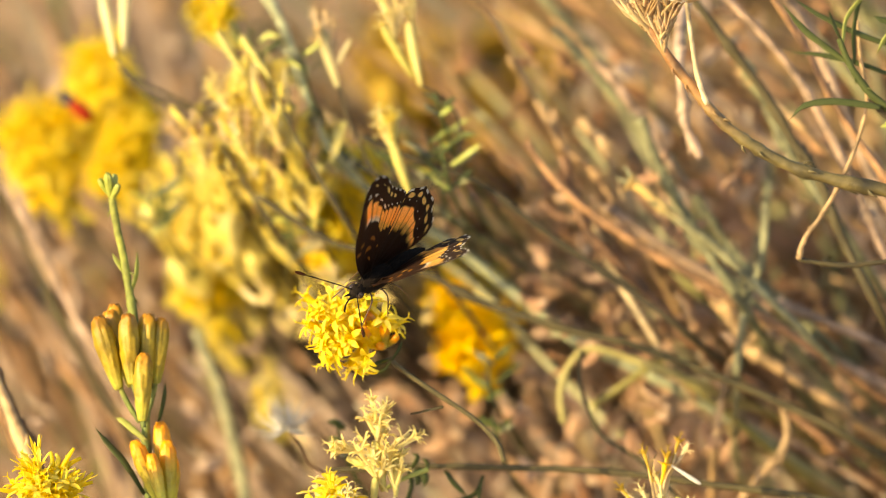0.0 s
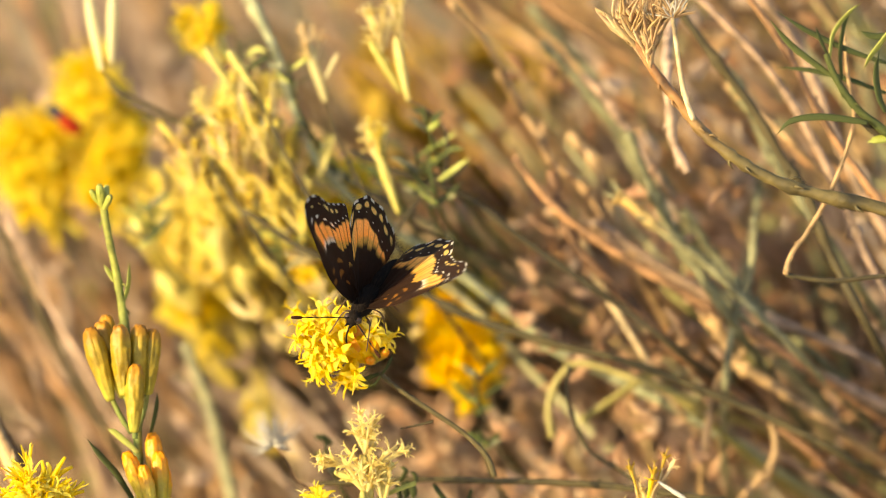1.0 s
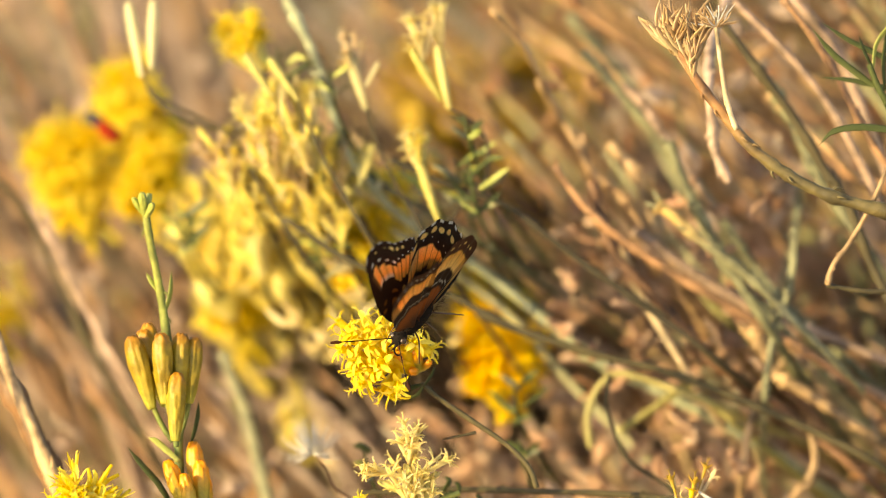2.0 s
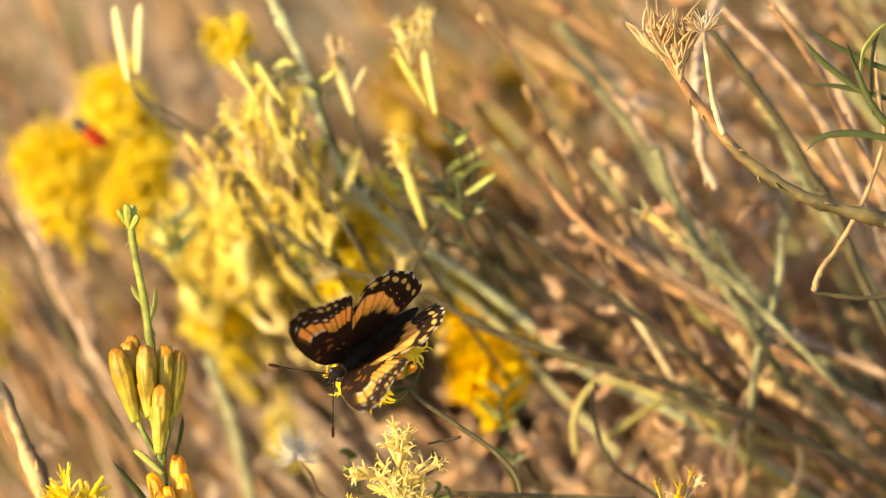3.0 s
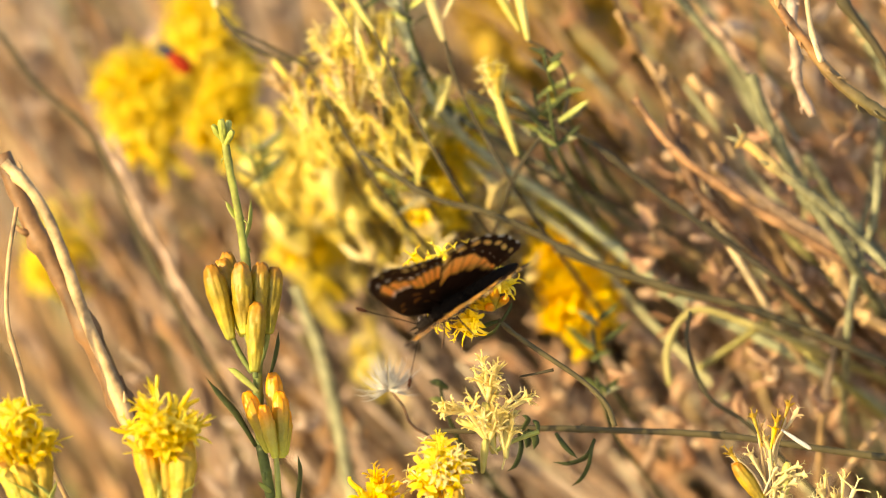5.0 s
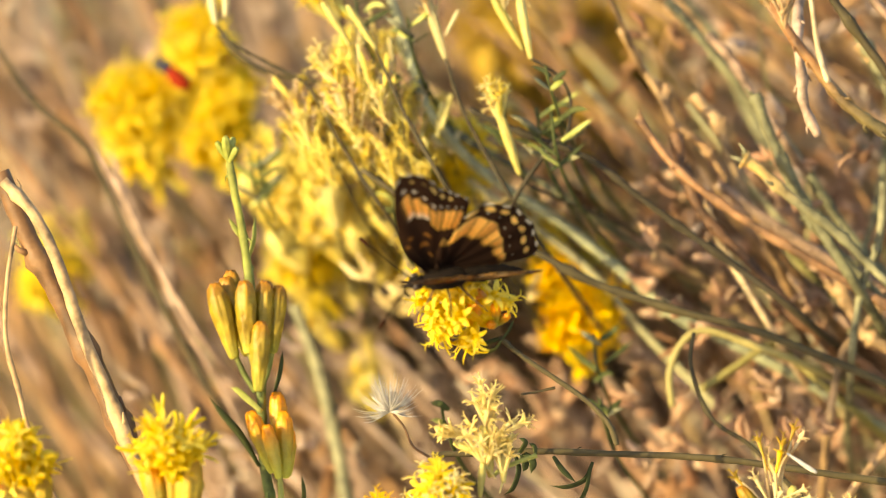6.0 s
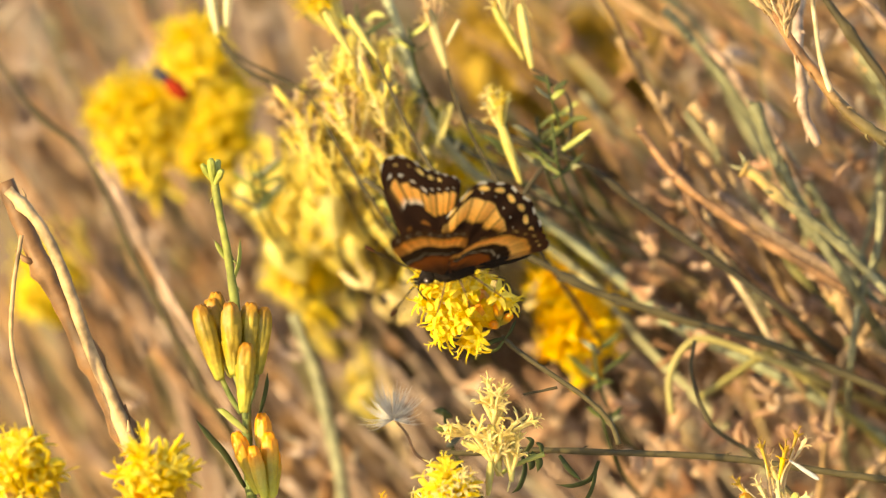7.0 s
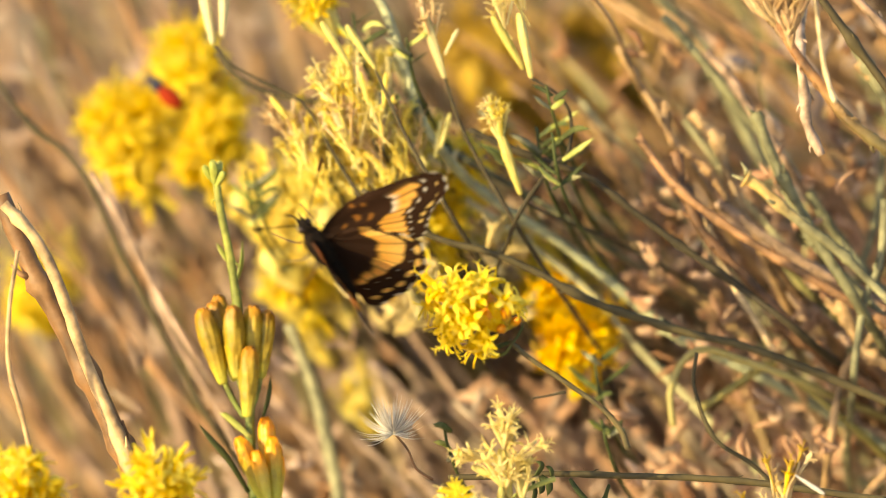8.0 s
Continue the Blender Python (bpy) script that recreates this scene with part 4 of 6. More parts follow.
for k, (foot, n, spread) in enumerate((((12.6, 22.6, 40.0), 7, 8), ((11.6, 33.8, 40.0), 4, 5), ((4.2, 25.8, 54.0), 5, 7), ((-42.7, 15.9, 72.0), 6, 8), ((-16.1, 9.2, 61.0), 5, 7),
                                        ((-23.0, 45.4, 54.0), 5, 7), ((20.8, -17.7, 54.0), 5, 8), ((21.5, -26.6, 43.0), 4, 5), ((-13.4, 40.8, 47.0), 5, 7), ((-7.3, -27.2, 32.0), 4, 5), ((10.1, 23.7, 47.0), 8, 8), ((13.8, 26.4, 50.0), 7, 7), ((-15.2, 30.7, 54.0), 6, 7), ((-41.2, 16.2, 72.0), 6, 7))):
    leafy_shoot(foot, n, spread, 500 + k)


def bud_spray(label, foot, pairs, meshes, heads=(), stalk=None, head_set=None, stalk_mat=None):
    """A few slender heads on one short stalk."""
    ob = thing("bud_spray", HEART, label, "flower buds", "bud sprays of the shrub")
    line = stalk or [foot, tuple(Vector(foot) + Vector((3, -6, 10))), tuple(Vector(foot) + Vector((9, -15, 35)))]
    rooted_stem(ob, line, 0.26, 0.4, stalk_mat or M_OLIVE, 1)
    for k, (a, b) in enumerate(pairs):
        bud(ob, a, b, meshes, k, fat=0.6)
    for k, (at, n, r) in enumerate(heads):
        dome(ob, at, (0.2, -0.9, 0.0), n, r, r, head_set or FLORETS_PALE, 0.75, 300 + k)
    return ob


bud_spray("two cream buds on a thin olive stalk", (-49.4, 45.6, 54.0),
          [((-49.6, 46.2, 54.0), (-52.1, 60.0, 54.0)), ((-47.8, 47.6, 54.0), (-47.3, 60.5, 54.0))], BUDS_CREAM,
          stalk=[(-49.4, 45.9, 54.0), (-45.4, 41.9, 54.0), (-36.9, 37.5, 54.0), (-32.2, 34.3, 54.0), (-26.5, 24.2, 54.0)])
bud_spray("yellow-green bud with an open pale floret tuft", (6.0, 18.5, 41.0),
          [((6.0, 18.5, 41.0), (2.1, 30.1, 41.0))], BUDS_YELLOW, [((1.5, 32.7, 41.0), 16, 2.4)],
          stalk=[(6.0, 18.5, 43.0), (8.5, 16.3, 47.0), (16.1, 13.2, 62.0), (26.9, 8.7, 72.0)], head_set=FLORETS_FADING)
bud_spray("pair of slim yellow buds below a faded flower", (7.9, 39.3, 40.0),
          [((7.9, 39.5, 40.0), (5.7, 51.1, 40.0)), ((6.5, 41.1, 40.0), (1.0, 50.6, 40.0))], BUDS_YELLOW, [((2.1, 53.4, 40.0), 10, 3.2), ((5.8, 55.9, 43.0), 6, 2.5)],
          stalk=[(7.9, 39.6, 43.0), (12.4, 36.9, 43.0), (15.1, 32.7, 43.0), (14.6, 25.9, 43.0), (11.8, 23.7, 43.0)])
bud_spray("withered straw-coloured buds on a thin stalk", (-7.3, 39.7, 47.0),
          [((-7.5, 39.7, 47.0), (-11.2, 51.3, 47.0)), ((-7.5, 43.9, 47.0), (-5.1, 48.6, 47.0))], BUDS_CREAM, [((-10.7, 50.8, 47.0), 7, 3.0)],
          stalk=[(-7.3, 39.7, 47.0), (-5.1, 32.3, 47.0), (-0.9, 23.8, 47.0)], head_set=FLORETS_STRAW)
bud_spray("yellow buds below a deep yellow head", (-20.1, 40.7, 40.0),
          [((-24.8, 41.8, 40.0), (-29.8, 49.7, 40.0)), ((-20.1, 41.2, 40.0), (-25.3, 49.1, 40.0))], BUDS_YELLOW,
          stalk=[(-20.2, 41.3, 43.0), (-17.6, 35.5, 43.0), (-13.5, 27.0, 43.0)])
wilted = random.Random(77)
for k, foot in enumerate(((-18.9, 27.2, 50.0), (-14.8, 17.7, 54.0), (-22.3, 24.2, 58.0), (-9.5, 21.8, 54.0), (-26.7, 18.9, 61.0), (-15.9, 31.6, 61.0), (-29.9, 25.4, 54.0), (-23.7, 19.1, 58.0), (-20.4, 28.5, 50.0), (-17.5, 22.5, 65.0))):
    f = Vector(foot)
    pairs = []
    for j in range(4):
        way = Vector((wilted.uniform(-0.8, 0.25), wilted.uniform(0.5, 1), wilted.uniform(-0.4, 0.5))).normalized()
        reach = wilted.uniform(2, 9)
        pairs.append((tuple(f + way * reach), tuple(f + way * (reach + wilted.uniform(6, 9)))))
    bud_spray("withered yellow and straw flower heads, half closed", foot, pairs, (BUDS_SOFT, BUDS_YELLOW, BUDS_CREAM)[k % 3],
              [(tuple(f + Vector((wilted.uniform(-9, 2), wilted.uniform(2, 13), wilted.uniform(-3, 3)))), 11, 3.6) for j in range(4)], head_set=(FLORETS_WITHERED, FLORETS_SOFT, FLORETS_FADING)[k % 3])

# ---- the sharp sprigs ----
dry_branch = thing("dry_branch", V((92.5, 17.8, -4.0)), "brown and olive woody twig with a dry bristly seed head", "branch")
stem(dry_branch, [(47.0, 50.2, -4.0), (50.8, 44.1, -4.0), (55.7, 37.5, -4.0), (60.7, 31.4, -4.0), (65.7, 27.4, -4.0), (72.7, 23.3, -4.0), (80.7, 20.7, -4.0), (92.5, 17.8, -4.0), (110.8, 10.8, -4.0)], 0.78, 1.25, M_TWIG, 16)
stem(dry_branch, [(54.7, 54.1, -5.0), (55.6, 46.5, -5.0), (56.3, 41.5, -5.0), (57.1, 37.9, -5.0), (58.4, 34.2, -4.5)], 0.36, 0.46, M_LIGHT, 8, "side_twig")
SEEDHEAD = random.Random(9)
for k in range(230):
    rise = SEEDHEAD.random()
    a = Vector((50.8, 44.4, -4.0)).lerp(Vector((47.8, 51.2, -4.0)), rise) + Vector((SEEDHEAD.uniform(-4, 5) * rise, SEEDHEAD.uniform(-1, 1), SEEDHEAD.uniform(-1, 1)))
    way = Vector((SEEDHEAD.uniform(-1.2, 1.0) * (0.35 + rise), 1, SEEDHEAD.uniform(-0.6, 0.6))).normalized()
    bm = bmesh.new()
    o = dry_branch.location
    n = SEEDHEAD.uniform(3, 7) * (0.6 + 0.6 * rise)
    tip = a + way * n + Vector((SEEDHEAD.uniform(-1, 1), SEEDHEAD.uniform(-0.5, 1), SEEDHEAD.uniform(-1, 1))) * (0.3 + rise * 0.6)
    q = [V(a) - o, V(a + way * n * 0.5) - o, V(tip) - o]
    wide = SEEDHEAD.uniform(0.28, 0.62)
    tube(bm, smooth_line(q, 5), lambda s, w=wide: U * w * max(0.12, math.sin(math.pi * (0.12 + 0.8 * s))), 7, 0.3, 0.3, k)
    part("dry_bract", bm, M_STRAW if k % 3 == 0 else M_CREAM, dry_branch)

for k in range(46):
    c = Vector((55.0, 52.4, -5.0))
    way = Vector((SEEDHEAD.uniform(-0.9, 0.9), SEEDHEAD.uniform(0.1, 1), SEEDHEAD.uniform(-0.6, 0.6))).normalized()
    n = SEEDHEAD.uniform(2.5, 5.5)
    bm = bmesh.new()
    o = dry_branch.location
    tube(bm, smooth_line([V(c) - o, V(c + way * n * 0.5) - o, V(c + way * n + Vector((SEEDHEAD.uniform(-1, 1), 0, 0))) - o], 3), lambda s: U * (0.28 - 0.16 * s), 5, 0.3, 0.4, k)
    part("pale_bract", bm, M_CREAM if k % 3 else M_FLUFF, dry_branch)

green_shoot = thing("green_shoot", V((93.1, 31.7, 0.0)), "dark green leafy shoot with narrow curved leaves", "shoot")
stem(green_shoot, [(82.5, 45.9, 0.0), (84.3, 41.4, 0.0), (87.7, 36.3, 0.0), (92.3, 32.4, 0.0), (100.3, 25.1, 0.0)], 0.5, 0.85, M_GREEN, 4)
for pts, w, m in (([(89.6, 33.4, -2.0), (87.0, 33.9, -2.0), (81.0, 34.6, -2.0), (76.0, 33.9, -2.0), (73.3, 31.4, -2.0)], 0.6, M_GREEN), ([(84.3, 41.4, 0.0), (79.3, 45.0, 0.0), (75.8, 48.0, 0.0), (72.5, 52.1, 0.0)], 0.55, M_GREEN),
                  ([(83.2, 45.0, 1.0), (83.9, 49.5, 1.0), (86.5, 53.0, 1.0), (89.0, 55.0, 1.0)], 0.5, M_LIME), ([(85.4, 41.4, 2.0), (85.2, 46.5, 2.0), (86.1, 51.6, 2.0), (87.6, 54.6, 2.0)], 0.5, M_GREEN),
                  ([(93.5, 44.2, 3.0), (86.6, 46.7, 3.0), (79.5, 50.1, 3.0), (74.3, 53.5, 3.0)], 0.5, M_GREEN), ([(93.6, 38.9, 5.0), (86.7, 41.5, 5.0), (79.6, 43.2, 5.0), (74.1, 43.7, 5.0)], 0.45, M_GREEN),
                  ([(94.9, 31.2, 1.0), (91.8, 31.7, 1.0), (88.8, 34.3, 1.0), (87.5, 35.0, 1.0)], 0.9, M_OLIVE), ([(93.0, 35.2, -1.0), (91.8, 38.2, -1.0), (91.3, 42.3, -1.0), (91.9, 46.3, -1.0)], 0.7, M_GREEN),
                  ([(96.4, 53.3, -1.0), (92.3, 47.8, -1.0), (90.3, 45.3, -1.0), (89.1, 43.1, -1.0)], 0.6, M_LIME), ([(95.5, 49.3, 0.0), (91.4, 48.9, 0.0), (88.6, 49.9, 0.0)], 0.6, M_GREEN), ([(96.3, 30.7, 0.0), (92.2, 30.6, 0.0), (89.7, 30.0, 0.0)], 0.7, M_LIME),
                  ([(83.0, 45.5, 1.0), (81.6, 48.5, 1.0), (80.7, 51.1, 1.0)], 0.35, M_GREEN)):
    leaf(green_shoot, pts, w, m)

bent_twig = thing("bent_twig", V((96.4, 5.9, 4.0)), "thin straw-coloured twig with a sharp bend", "twig")
stem(bent_twig, [(86.1, 49.6, 4.0), (86.6, 42.5, 4.0), (87.7, 35.4, 4.0), (86.5, 29.3, 4.0), (83.3, 21.3, 4.0), (79.2, 14.2, 4.0), (76.1, 10.0, 4.0), (75.1, 6.5, 4.0)], 0.32, 0.48, M_TAN, 6)
stem(bent_twig, [(75.1, 6.5, 5.0), (78.2, 5.9, 5.0), (84.3, 5.3, 5.0), (96.5, 6.1, 5.0), (116.8, 4.7, 5.0)], 0.4, 0.5, M_OLIVE, 4, "side_twig")

bud_sprig = thing("bud_sprig", V((-38.4, -55.9, 0.0)), "upright green sprig with closed yellow-brown and orange-tipped buds", "sprig")
stem(bud_sprig, [(-47.3, 22.0, 3.0), (-46.3, 15.1, 3.0), (-44.7, 7.1, 3.0), (-43.5, -0.9, 3.0), (-42.3, -7.9, 3.0), (-41.3, -15.9, 3.0), (-41.3, -24.0, 3.0), (-40.7, -34.0, 3.0), (-39.0, -44.2, 3.0), (-38.5, -56.1, 3.0)], 0.66, 0.95, M_STALK, 9)
for a, b in (((-47.1, 19.4, 3.0), (-49.2, 22.6, 2.0)), ((-47.1, 19.2, 3.0), (-46.3, 23.4, 3.0)), ((-47.1, 19.0, 3.0), (-47.6, 23.5, 1.0)), ((-47.1, 18.7, 3.0), (-45.6, 21.6, 1.0))):
    bud(bud_sprig, a, b, BUDS_TIP, 1, fat=1.25)
for pts, w, m in (([(-44.7, 5.6, 3.0), (-46.0, 7.6, 3.0), (-47.0, 9.3, 3.0)], 0.45, M_LIME), ([(-43.7, 2.1, 3.0), (-42.7, 5.6, 3.0), (-42.5, 9.6, 3.0)], 0.48, M_LIME), ([(-41.6, -33.9, 1.0), (-44.9, -28.4, 1.0), (-47.9, -24.9, 1.0), (-50.3, -21.9, 1.0)], 0.58, M_GREEN),
                  ([(-41.2, -24.4, 1.0), (-43.4, -22.4, 1.0), (-45.4, -20.7, 1.0), (-46.6, -20.2, 1.0)], 0.5, M_LIME), ([(-34.5, -44.2, 3.0), (-33.9, -39.0, 3.0), (-34.3, -35.5, 3.0)], 0.5, M_GREEN), ([(-39.0, -42.0, 2.0), (-41.3, -40.2, 2.0)], 0.4, M_LIME),
                  ([(-39.0, -21.0, 3.0), (-38.0, -17.0, 3.0), (-37.7, -13.9, 3.0)], 0.5, M_GREEN), ([(-48.2, -3.9, 3.0), (-48.9, -2.4, 3.0)], 0.4, M_LIME)):
    leaf(bud_sprig, pts, w, m)
for k, (a, b, f) in enumerate((((-46.2, -13.9, 0.0), (-49.5, -2.1, 0.0), 1.0), ((-44.0, -13.4, 3.0), (-47.7, -1.1, 3.0), 1.0), ((-43.6, -13.1, -1.0), (-44.2, -1.7, -1.0), 1.05),
                               ((-41.2, -12.9, 1.0), (-40.6, -1.7, 1.0), 1.05), ((-39.3, -13.1, 2.0), (-38.3, -2.5, 2.0), 1.0), ((-41.7, -19.6, -3.0), (-41.3, -8.7, -3.0), 1.0), ((-45.6, -11.9, 4.0), (-46.8, 0.1, 4.0), 0.9))):
    bud(bud_sprig, tuple(Vector(a).lerp(Vector(b), -0.1)), b, BUDS, k, fat=f * 0.98)
for pts in ([(-46.2, -13.7, 0.0), (-43.9, -18.4, 0.0), (-42.2, -20.9, 0.0)], [(-39.3, -12.9, 2.0), (-40.1, -16.9, 2.0), (-41.5, -20.9, 2.0)], [(-43.6, -12.9, -1.0), (-42.2, -17.9, -1.0), (-41.6, -21.4, -1.0)], [(-41.7, -19.4, -3.0), (-41.5, -21.8, -3.0)]):
    stem(bud_sprig, pts, 0.46, 0.5, M_STALK, 0, "stalk")
for k, (a, b) in enumerate((((-39.2, -34.9, -1.0), (-43.2, -24.3, -1.0)), ((-38.1, -35.8, -3.0), (-40.3, -26.6, -3.0)), ((-37.7, -33.0, 2.0), (-38.7, -21.1, 2.0)), ((-37.0, -35.9, 0.0), (-37.4, -24.3, 0.0)), ((-36.5, -35.5, 2.0), (-36.3, -27.5, 2.0)))):
    bud(bud_sprig, a, b, BUDS_ORANGE, k, fat=0.85)
stem(bud_sprig, [(-38.1, -35.4, 0.0), (-37.7, -40.9, 0.0), (-37.6, -51.9, 0.0)], 0.45, 0.6, M_LIME, 0, "stalk")


def spiky_flower(at, foot, label, seed, count=22, rx=7.0, ry=4.5, meshes=None, bud_count=3, styles=10):
    """A flower head seen from the side: a tuft of narrow florets over slim scaly heads."""
    f = Vector(foot)
    ob = thing("yellow_flower", V(f + Vector((2, -20, 0))), label, "flower")
    rnd = random.Random(seed)
    c = Vector(at)
    for k in range(count):
        a, r = rnd.uniform(0, math.tau), math.sqrt(rnd.random())
        tip = c + Vector((math.cos(a) * r * rx, math.sin(a) * r * ry + 1.2 * (1 - abs(math.cos(a)) * r), -6.0 * (1 - r * r) + rnd.uniform(-1, 1.5)))
        floret(ob, c.lerp(f, 0.62) + Vector((0, 0, 3)), tip, meshes or (FLORETS if k % 3 else FLORETS_SPIKY), rnd.randrange(10), rnd.uniform(0.85, 1.25))
    for k in range(styles):
        a = rnd.uniform(-0.5, math.pi + 0.5)
        way = Vector((math.cos(a), math.sin(a) * 0.9, rnd.uniform(-0.7, 0.1))).normalized()
        p = c + Vector((way.x * rx * 0.75, way.y * ry * 0.7, way.z * 3))
        q = p + way * rnd.uniform(1.5, 3.2)
        r = q + (way + Vector((rnd.uniform(-0.7, 0.7), rnd.uniform(-0.3, 0.9), 0))) * rnd.uniform(0.8, 1.8)
        bm = bmesh.new()
        tube(bm, smooth_line([V(x) - ob.location for x in (p, q, r)], 4), lambda s: U * (0.62 - 0.34 * s), 6, 0.15)
        part("style", bm, M_PETAL, ob)
    for k in range(bud_count):
        off = Vector(((k - (bud_count - 1) / 2) * rx * 0.62, -1.0, rnd.uniform(-2, 2)))
        bud(ob, f + off * 0.5, c + off, BUDS_ORANGE if k == 0 else BUDS_COLUMN, k, fat=1.0 if k == 0 else 1.25)
    stem(ob, [tuple(f + Vector((0, 0.5, 0))), tuple(f + Vector((1, -9, 0))), tuple(f + Vector((2, -20, 0)))], 0.5, 0.7, M_LIME)
    for k in range(3):
        leaf(ob, [tuple(f + Vector((0, -4, -1))), tuple(f + Vector((rnd.uniform(-4, 5), 1, -1))), tuple(f + Vector((rnd.uniform(-5, 6), 5, -2)))], 0.45, M_LIME)
    return ob


flower_a = spiky_flower((-57.1, -31.4, -14.0), (-56.1, -44.7, -14.0), "bright yellow flower head with spiky florets over orange-tipped buds", 5, 34, 6.0, 5.6)
spiky_flower((-81.6, -31.0, -14.0), (-78.6, -42.7, -14.0), "bright yellow spiky flower head at the end of a stalk", 6, 34, 6.0, 5.6)
flower_c = spiky_flower((-7.2, -37.3, -3.0), (-5.9, -47.8, -3.0), "pale to bright yellow flower head with open star florets", 7, 30, 5.2, 5.8, FLORETS_LEMON, 2, 2)
spiky_flower((-19.8, -42.8, -3.0), (-19.3, -51.7, -3.0), "bright yellow flower head just opening", 8, 9, 3.2, 3.6, FLORETS_GOLD, 2, 3)

# The branch below the perch, with faded flowers and small curled leaves.
low_sprig = thing("low_sprig", V((92.1, -39.1, 6.0)), "thin olive branch with faded pale yellow flowers and curled leaves", "branch")
stem(low_sprig, [(-8.5, -30.7, 19.0), (-0.0, -30.5, 19.0), (6.7, -30.1, 19.0), (22.0, -30.5, 19.0), (42.4, -31.5, 19.0), (62.7, -34.3, 19.0), (79.9, -36.7, 19.0), (93.4, -39.7, 19.0)], 0.5, 0.7, M_OLIVE, 4)
for k, (tip, n, r) in enumerate((((-0.1, -19.9, -1.0), 6, 2.4), ((-0.6, -22.9, -1.0), 6, 2.6), ((-5.9, -26.4, -1.0), 4, 1.8), ((6.1, -25.4, 0.0), 4, 1.8), ((0.1, -27.3, -2.0), 8, 3.4), ((3.1, -29.4, -1.0), 5, 2.6))):
    way = (1.0, -0.15, 0.2) if tip[0] < -3 else (-0.9, -0.45, 0.2) if tip[0] > 5 else (0.1, -0.8, 0.2)
    dome(low_sprig, tip, way, n, r, r, FLORETS_PALE, 0.95, 400 + k)
for k, (a, b) in enumerate((((1.6, -33.9, 0.0), (0.1, -24.9, -1.0)), ((3.8, -34.9, 0.0), (3.6, -27.9, 0.0)), ((-0.4, -37.3, -2.0), (0.1, -31.3, -2.0)), ((0.6, -30.4, 0.0), (-4.9, -27.9, 0.0)), ((1.6, -30.9, 0.0), (5.6, -26.4, 0.0)))):
    bud(low_sprig, a, b, BUDS_YELLOW, k, fat=0.9)
stem(low_sprig, [(2.1, -33.5, 2.0), (4.6, -32.0, 2.0), (9.6, -30.1, 2.0)], 0.35, 0.45, M_LIME, 0, "stalk")
for pts, w in (([(6.2, -30.9, 16.0), (6.7, -33.4, 16.0), (5.7, -36.5, 16.0), (4.2, -37.7, 16.0)], 0.55), ([(7.7, -30.4, 16.0), (9.2, -31.9, 16.0), (8.9, -33.9, 16.0)], 0.6), ([(12.8, -30.9, 16.0), (14.6, -33.4, 16.0), (16.8, -35.5, 16.0)], 0.5), ([(19.8, -31.9, 16.0), (18.4, -35.0, 16.0), (15.3, -36.3, 16.0), (12.3, -36.1, 16.0)], 0.6),
               ([(19.5, -32.4, 16.0), (18.7, -36.5, 16.0), (17.4, -39.0, 16.0), (15.5, -40.5, 16.0)], 0.5), ([(6.7, -30.4, 15.0), (7.9, -28.4, 15.0), (6.7, -27.6, 15.0)], 0.6), ([(9.7, -30.6, 16.0), (9.5, -29.2, 16.0), (8.5, -28.6, 16.0)], 0.5), ([(7.2, -30.6, 16.0), (7.9, -32.4, 16.0), (7.5, -33.6, 16.0)], 0.7)):
    leaf(low_sprig, pts, w, M_GREEN)
dry_tuft = thing("dry_tuft", V((51.8, -52.1, 3.0)), "withered pale flower tuft with one orange floret", "flower")
for k, (a, b, kind) in enumerate((((49.1, -35.9, 0.0), (46.8, -28.1, 0.0), 1), ((49.6, -33.9, 0.0), (48.4, -30.7, 0.0), 0), ((50.7, -32.9, 1.0), (52.9, -26.1, 1.0), 1), ((50.1, -34.9, 0.0), (50.8, -28.7, 0.0), 1),
                                  ((48.6, -38.9, -1.0), (55.3, -36.1, -1.0), 0), ((49.6, -40.9, -1.0), (53.3, -37.4, -1.0), 0), ((50.0, -43.9, -1.0), (50.5, -39.7, -1.0), 0), ((50.5, -44.8, -2.0), (52.3, -40.6, -2.0), 0),
                                  ((47.6, -39.9, 0.0), (42.8, -34.4, 0.0), 1), ((48.6, -38.9, 0.0), (45.6, -33.4, 0.0), 0), ((49.6, -38.9, 0.0), (49.6, -34.9, 0.0), 0), ((49.1, -44.9, 0.0), (47.8, -42.1, 0.0), 0))):
    floret(dry_tuft, a, b, (FLORETS_CREAM, FLORETS_AMBER)[kind], k, 0.95 if k % 2 else 0.8)
    floret(dry_tuft, a, tuple(Vector(b) + Vector((1.1, -1.7, 0.8))), (FLORETS_CREAM, FLORETS_STRAW)[kind], k + 1, 0.85)
floret(dry_tuft, (49.3, -34.8, -2.0), (50.3, -30.0, -2.0), FLORETS_GOLD, 1, 0.55)
bud(dry_tuft, (51.5, -30.1, -1.0), (56.7, -33.5, -1.0), BUDS_FLUFF, 0, fat=0.6)
for k, (a, b) in enumerate((((49.1, -43.9, 0.0), (43.4, -36.1, 0.0)), ((51.6, -43.9, 0.0), (52.8, -35.9, 0.0)))):
    bud(dry_tuft, a, b, BUDS if k == 0 else BUDS_YELLOW, k, fat=0.95)
